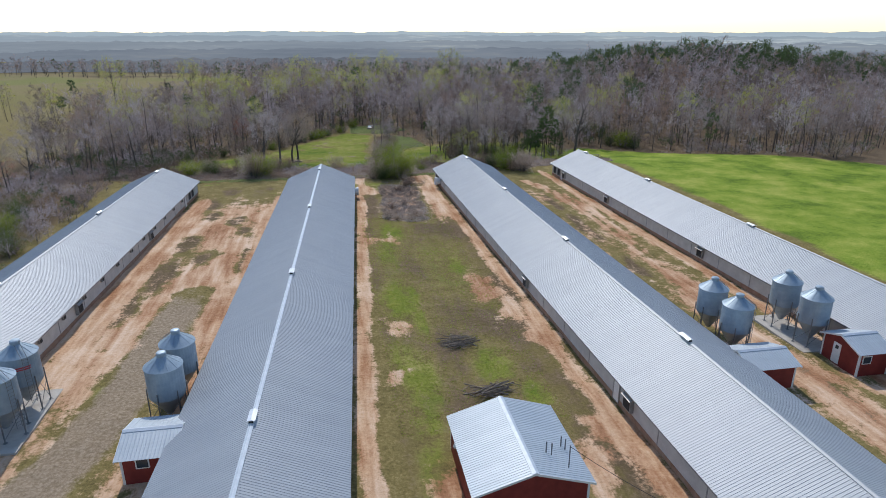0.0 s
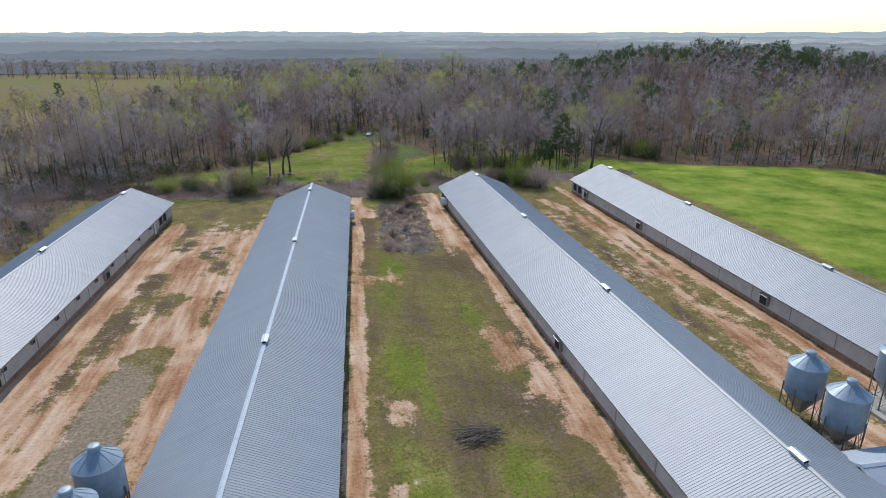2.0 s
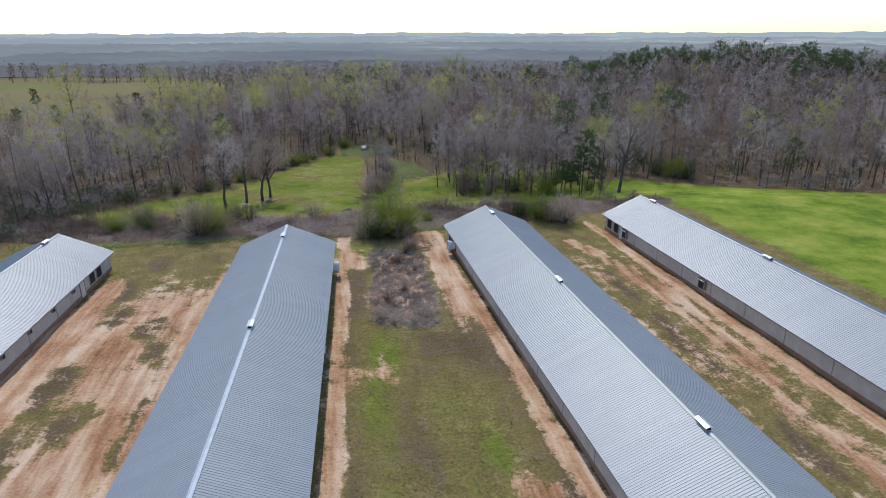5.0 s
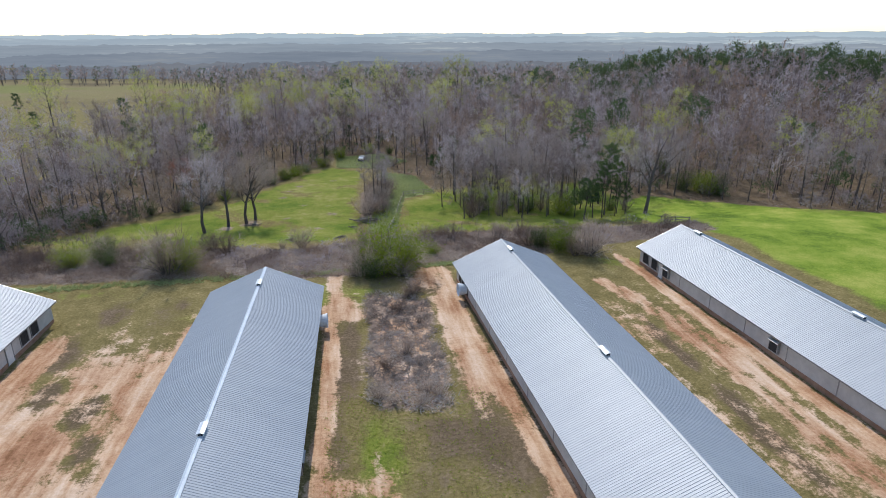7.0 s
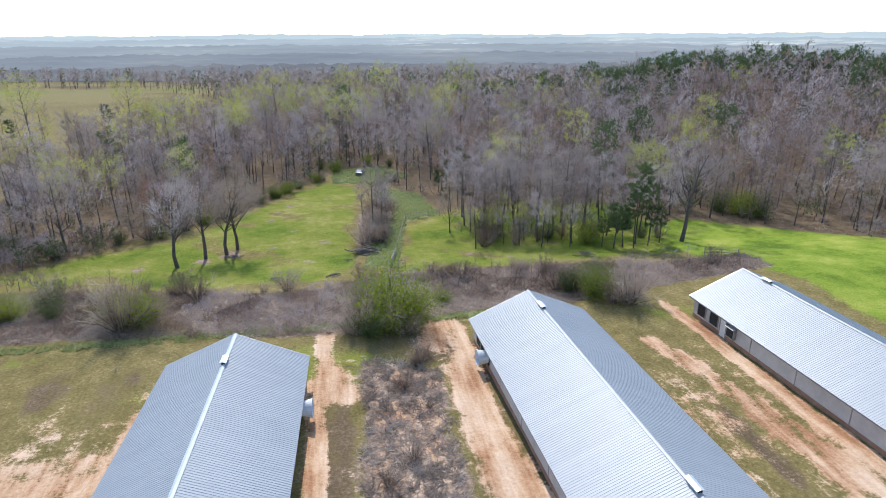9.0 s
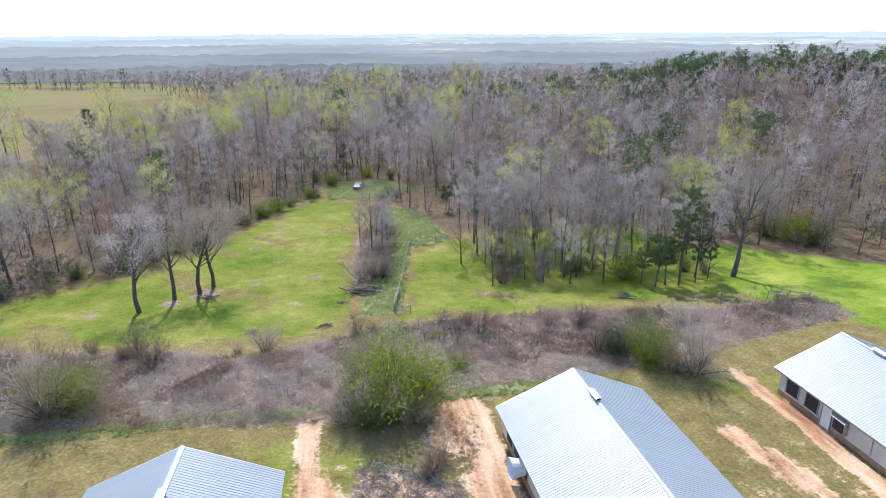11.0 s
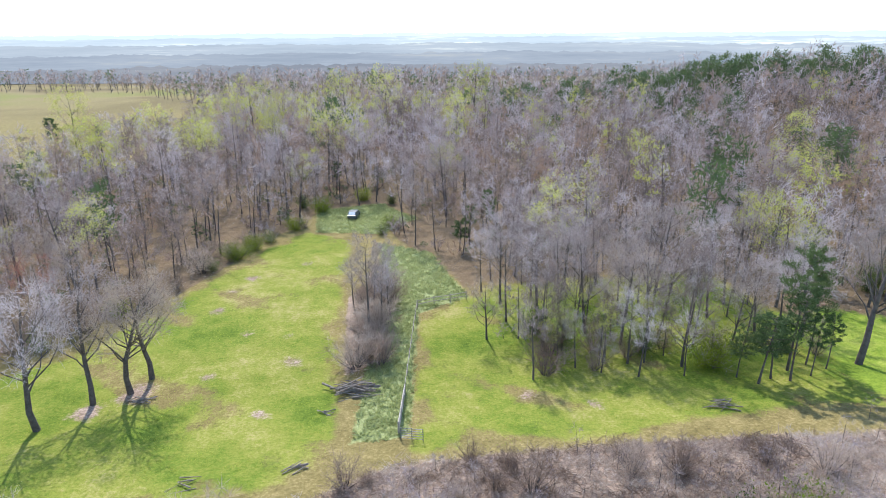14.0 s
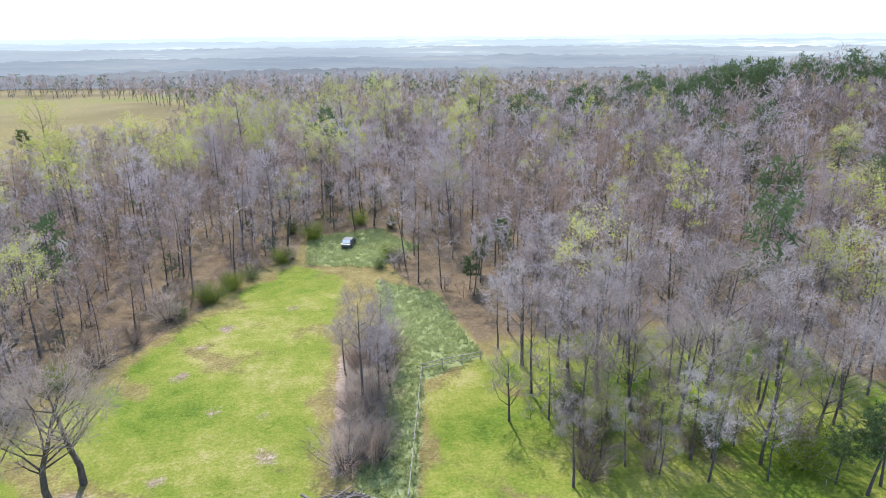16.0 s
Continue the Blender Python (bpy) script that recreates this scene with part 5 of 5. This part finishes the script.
for x, y in ((31.5, 166), (34.5, 167.5), (37.5, 166.5), (40, 163.5), (42.5, 165), (36, 161.5), (45, 166), (39, 169.5), (33, 172.5), (47.5, 160.5), (30.5, 162.5), (58, 161.5), (60.5, 160)):
    put(green if rng.random() < 0.08 else dark if rng.random() < 0.3 else scrub, x + rng.uniform(-0.6, 0.6), y + rng.uniform(-0.6, 0.6), rng.uniform(0.7, 1.15))
for i in range(14):
    y = rng.uniform(97, 122)
    put(scrub, 8 + (y - 97) * 0.04 + rng.uniform(0, 6), y, rng.uniform(0.25, 0.55))
for i in range(40):
    y = rng.uniform(167, 191)
    put(scrub, 10.4 + (y - 167) * 0.10 + rng.uniform(0, 4.2), y, rng.uniform(0.55, 1.0))
for x, y in ((21.4, 139.2), (18.1, 142.4), (19.6, 140.6), (24.0, 140.0), (26.0, 141.5), (28.6, 138.4), (30.2, 139.6), (16.3, 141.0), (22.6, 143.5), (27.4, 143.8), (32.0, 142.0), (14.6, 143.8), (10.4, 137.6), (8.8, 136.4)):
    put(sapling, x, y, rng.uniform(0.7, 1.1))
for i in range(46):
    put(sapling, rng.uniform(13, 60), rng.uniform(138.5, 147.5), rng.uniform(0.45, 0.95))
for i in range(40):
    x = rng.uniform(-44, 60)
    y = float(np.interp(x, (-44, -20, 0, 14, 40, 60), (146, 145, 141, 146, 143, 142))) + rng.uniform(-3, 3)
    put(scrub, x, y, rng.uniform(0.4, 0.8))

# the wood's edge, tree by tree
edge = 0
for _ in range(6000):
    if edge >= 170:
        break
    x, y = rng.uniform(-95, 140), rng.uniform(105, 262)
    d = float(forested(x, y))
    if not 0.5 < d < 26 or any((x - a) ** 2 + (y - b) ** 2 < 9 for a, b in taken):
        continue
    q = rng.random()
    put(bare if q < 0.90 else budding if q < 0.95 else pines if q < 0.975 else russet, x, y, rng.uniform(0.65, 1.02))
    edge += 1

# ---- the depth of the woods: too many to count ----
def scatter(name, label, kinds, places, materials):
    """Many plants joined into one mesh; kinds are (vertices, faces, slots)."""
    vs, fs, ss, base = [], [], [], 0
    for kind, x, y, scale, turn in places:
        v, f, s = kinds[kind]
        c, n = math.cos(turn), math.sin(turn)
        w = np.empty_like(v)
        w[:, 0], w[:, 1], w[:, 2] = (c * v[:, 0] - n * v[:, 1]) * scale + x, (n * v[:, 0] + c * v[:, 1]) * scale + y, v[:, 2] * scale + at_ground(x, y)
        vs.append(w)
        fs.append(f + base)
        ss.append(s)
        base += len(v)
    return tagged(new(name, soup(name, np.concatenate(vs), np.concatenate(fs), materials, np.concatenate(ss))), label, "woodland", kind="stuff")


def merged(growth):
    wv, wf = growth.wood_arrays()
    cv, cf, cs = growth.crown_arrays()
    return np.concatenate([wv, cv]), np.concatenate([wf, cf + len(wv)]), np.concatenate([np.zeros(len(wf), dtype=np.int32), cs + 1])


KINDS = {}
for i in range(8):
    KINDS["bare", i] = merged(crown_tree(200 + i, 12 + i * 0.9, 3.3 + 0.45 * (i % 4), 0.20 + 0.05 * (i % 3), 9, 6, 6, 0.12, 1.05, 0, 0.1, 0.13, 3))
    KINDS["deep", i] = merged(crown_tree(230 + i, 12 + i * 0.9, 3.5 + 0.45 * (i % 4), 0.24, 8, 5, 4, 0.21, 1.35, 0, 0.1, 0.13, 3))
    KINDS["bud", i] = merged(crown_tree(220 + i, 14 + i * 0.6, 3.1 + 0.3 * (i % 3), 0.32, 8, 6, 2, 0.07, 1.0, 11, 0.21, 0.13, 3))
    KINDS["pine", i] = merged(pine(240 + i, 14 + i * 0.5, 0.38, 8, 4, 3, 6, 1.0, 3.0, 3))
    KINDS["far", i] = merged(crown_tree(260 + i, 13 + i * 0.6, 4.4, 0.25, 5, 4, 3, 0.36, 2.0, 0, 0.1, 0.2, 3))
    KINDS["far_pine", i] = merged(crown_tree(280 + i, 15, 2.8, 0.2, 6, 4, 0, 0.1, 1, 3, 0.6, 0.2, 3))
    KINDS["under", i] = merged(crown_tree(300 + i, 2.8, 1.7, 0.0, 5, 4, 4, 0.075, 0.8, 0, 0.1, 0.05, 3))
    KINDS["holly", i] = merged(crown_tree(310 + i, 2.8, 1.5, 0.05, 5, 4, 1, 0.05, 0.6, 8, 0.16, 0.05, 3))
wr = random.Random(5)
near, far = [], []
grid_step = 5.3
yy = 100.0
while yy < 420:
    xx = -170.0
    while xx < 290:
        x, y = xx + wr.uniform(-1.9, 1.9), yy + wr.uniform(-1.9, 1.9)
        xx += grid_step
        ahead = abs(math.atan2(x - 10, y - 40) - radians(10)) < radians(42)
        d = float(forested(x, y))
        if not ahead or d < 1.0 or any(abs(x - a) < 2.2 and abs(y - b) < 2.2 for a, b in taken):
            continue
        if d < 26 and wr.random() < 0.08:
            continue
        hill = math.exp(-(float(beside(np.float64(x), np.float64(y), [(100, 342), (170, 312), (260, 262)])) / 24) ** 2)
        q = wr.random()
        kind = "pine" if q < 0.015 + 0.85 * hill else "bud" if q < 0.07 + 0.11 * (y > 268 and x < 100) else "bare" if y < 300 and d < 90 else "deep"
        near.append(((kind, wr.randrange(8)), x, y, wr.uniform(0.6, 1.2), wr.uniform(0, 6.28)))
        for _ in range(4 if d < 12 else 2 if d < 40 else 0):
            near.append((("holly" if wr.random() < 0.2 else "under", wr.randrange(8)), x + wr.uniform(-2, 2), y + wr.uniform(-2, 2), wr.uniform(0.5, 1.3), wr.uniform(0, 6.28)))
    yy += grid_step
for _ in range(46):
    x, y = wr.uniform(-150, -44), wr.uniform(262, 400)
    if float(inside(np.float64(x), np.float64(y), FIELD_WEST)) > 2:
        near.append((("bud" if wr.random() < 0.3 else "bare", wr.randrange(8)), x, y, wr.uniform(0.6, 1.1), wr.uniform(0, 6.28)))
for _ in range(260):
    x, y = wr.uniform(-66, -30), wr.uniform(150, 176)
    if float(inside(np.float64(x), np.float64(y), MEADOW_WEST)) < -1:
        near.append((("holly" if wr.random() < 0.3 else "under", wr.randrange(8)), x, y, wr.uniform(0.6, 1.4), wr.uniform(0, 6.28)))
for _ in range(620):
    x, y = wr.uniform(-82, -42.5), wr.uniform(82, 152)
    near.append((("holly" if wr.random() < 0.12 else "under", wr.randrange(8)), x, y, wr.uniform(0.4, 1.1), wr.uniform(0, 6.28)))
for _ in range(1500):
    x, y = wr.uniform(-60, 66), wr.uniform(128, 153)
    if float(inside(np.float64(x), np.float64(y), BELT)) > 0.6 and wobble(np.float64(x), np.float64(y), 6.0) > -0.15:
        near.append((("under", wr.randrange(8)), x, y, wr.uniform(0.2, 0.55), wr.uniform(0, 6.28)))
for _ in range(50):
    x, y = wr.uniform(7, 16), wr.uniform(96, 124)
    if float(inside(np.float64(x), np.float64(y), MOUND)) > 0.3:
        near.append((("under", wr.randrange(8)), x, y, wr.uniform(0.2, 0.5), wr.uniform(0, 6.28)))
yy = 420.0
while yy < 750:
    step = 7.0 + (yy - 420) / 60
    xx = -700.0
    while xx < 900:
        x, y = xx + wr.uniform(-3, 3), yy + wr.uniform(-3, 3)
        xx += step
        open_land = wobble(np.float64(x), np.float64(y), 95.0, 1.0)
        if abs(math.atan2(x, y) - radians(10)) > radians(38) or float(inside(np.float64(x), np.float64(y), FIELD_WEST)) > 0 or open_land > 0.33:
            continue
        kind = "far_pine" if wr.random() < 0.16 else "far"
        far.append(((kind, wr.randrange(8)), x, y, wr.uniform(0.75, 1.15), wr.uniform(0, 6.28)))
    yy += step
scatter("woodland", "dense leafless wood with a few yellow-green and pine crowns", {k: v for k, v in KINDS.items()}, [(k, x, y, s, t) for k, x, y, s, t in near if k[0] in ("bare", "under", "deep")], [BARK, WOOD_TWIG, WOOD_BUD])
scatter("budding_woodland", "yellow-green budding trees inside the wood", KINDS, [p for p in near if p[0][0] in ("bud",)], [BARK, WOOD_TWIG, WOOD_BUD])
scatter("understorey", "dark evergreen shrubs under the wood's edge", KINDS, [p for p in near if p[0][0] == "holly"], [BARK, WOOD_TWIG, WOOD_NEEDLE])
scatter("pine_woodland", "dark pines on the wooded rise", KINDS, [p for p in near if p[0][0] == "pine"], [BARK, WOOD_NEEDLE, WOOD_NEEDLE])
scatter("far_woodland", "far leafless woods across the valley", KINDS, [p for p in far if p[0][0] == "far"], [BARK, WOOD_TWIG, WOOD_BUD])
scatter("far_pines", "far dark pines across the valley", KINDS, [p for p in far if p[0][0] == "far_pine"], [BARK, WOOD_NEEDLE, WOOD_NEEDLE])


# ---- low growth: grass, weeds, dry stalks ----
def blades(name, label, category, outline_test, bounds, count, per, tall, wide, flat, material, seed):
    """Tufts of thin blades or lying stalks, joined into one mesh."""
    r = np.random.default_rng(seed)
    x0, x1, y0, y1 = bounds
    x, y = r.uniform(x0, x1, count * 4), r.uniform(y0, y1, count * 4)
    keep = outline_test(x, y)
    x, y = x[keep][:count], y[keep][:count]
    z = height(x, y)
    c = np.stack([x, y, z], 1)[:, None, :] + r.normal(0, 1, (len(x), per, 3)) * np.array((tall * 0.35, tall * 0.35, 0))
    d = r.normal(0, 1, (len(x), per, 3)) * np.array((1, 1, 0.25))
    d[..., 2] = np.abs(d[..., 2]) + flat
    d /= np.linalg.norm(d, axis=2)[..., None]
    side = np.cross(d, r.normal(0, 1, d.shape))
    side /= np.linalg.norm(side, axis=2)[..., None]
    ln = tall * r.uniform(0.5, 1.3, (len(x), per, 1))
    w = wide * r.uniform(0.6, 1.3, (len(x), per, 1)) / 2
    lift = np.array((0, 0, 0.02))
    v = np.stack([c - side * w + lift, c + side * w + lift, c + d * ln + lift], 2).reshape(-1, 3)
    f = np.arange(len(v), dtype=np.int32).reshape(-1, 3)
    return tagged(new(name, soup(name, v, f, [material])), label, category, kind="stuff")


def in_poly(*polys, grow=0.0):
    return lambda x, y: np.max([inside(x, y, p) for p in polys], axis=0) > -grow


blades("meadow_grass", "short bright spring grass of the meadows", "grass", in_poly(MEADOW_WEST, MEADOW_EAST), (-45, 64, 146, 224), 15000, 2, 0.10, 0.06, 0.5, GRASSBLADE, 1)
blades("weeds", "pale green weedy tussocks along the fence", "weeds", in_poly(WEEDS, CAR_CLEARING), (5, 30, 150, 242), 3600, 8, 0.5, 0.12, 0.6, WEED, 2)
blades("bank_weeds", "dark green weeds along the bank", "weeds", lambda x, y: np.abs(y - 130.3 - 1.0 * wobble(x, y, 8.0)) < 0.8, (-42, 33, 126, 134), 900, 10, 0.4, 0.10, 0.5, WEED, 3)
blades("dry_stalks", "matted pale dry stalks on the bank", "dry brush", in_poly(BELT), (-70, 66, 126, 154), 19000, 4, 0.8, 0.04, 0.12, STRAW, 4)
blades("brush", "tangled brown leafless brush on the bank", "dry brush", in_poly(BELT), (-70, 66, 126, 154), 5000, 9, 0.85, 0.06, 0.5, BRUSHTWIG, 5)
blades("mound_brush", "tangled brown brush in the ditch between houses", "dry brush", in_poly(MOUND), (6, 17, 94, 125), 480, 14, 0.7, 0.08, 0.3, STRAW, 6)
blades("yard_grass", "rough grass between the houses", "grass", lambda x, y: (np.abs(x - 10.5) < 7) & (y < 100), (2, 19, 40, 100), 6500, 3, 0.13, 0.05, 0.5, GRASSBLADE, 7)
blades("leaf_litter", "twigs and litter on the wood floor", "leaf litter", lambda x, y: forested(x, y) > 0, (-80, 130, 140, 240), 9000, 2, 0.6, 0.05, 0.12, STRAW, 8)
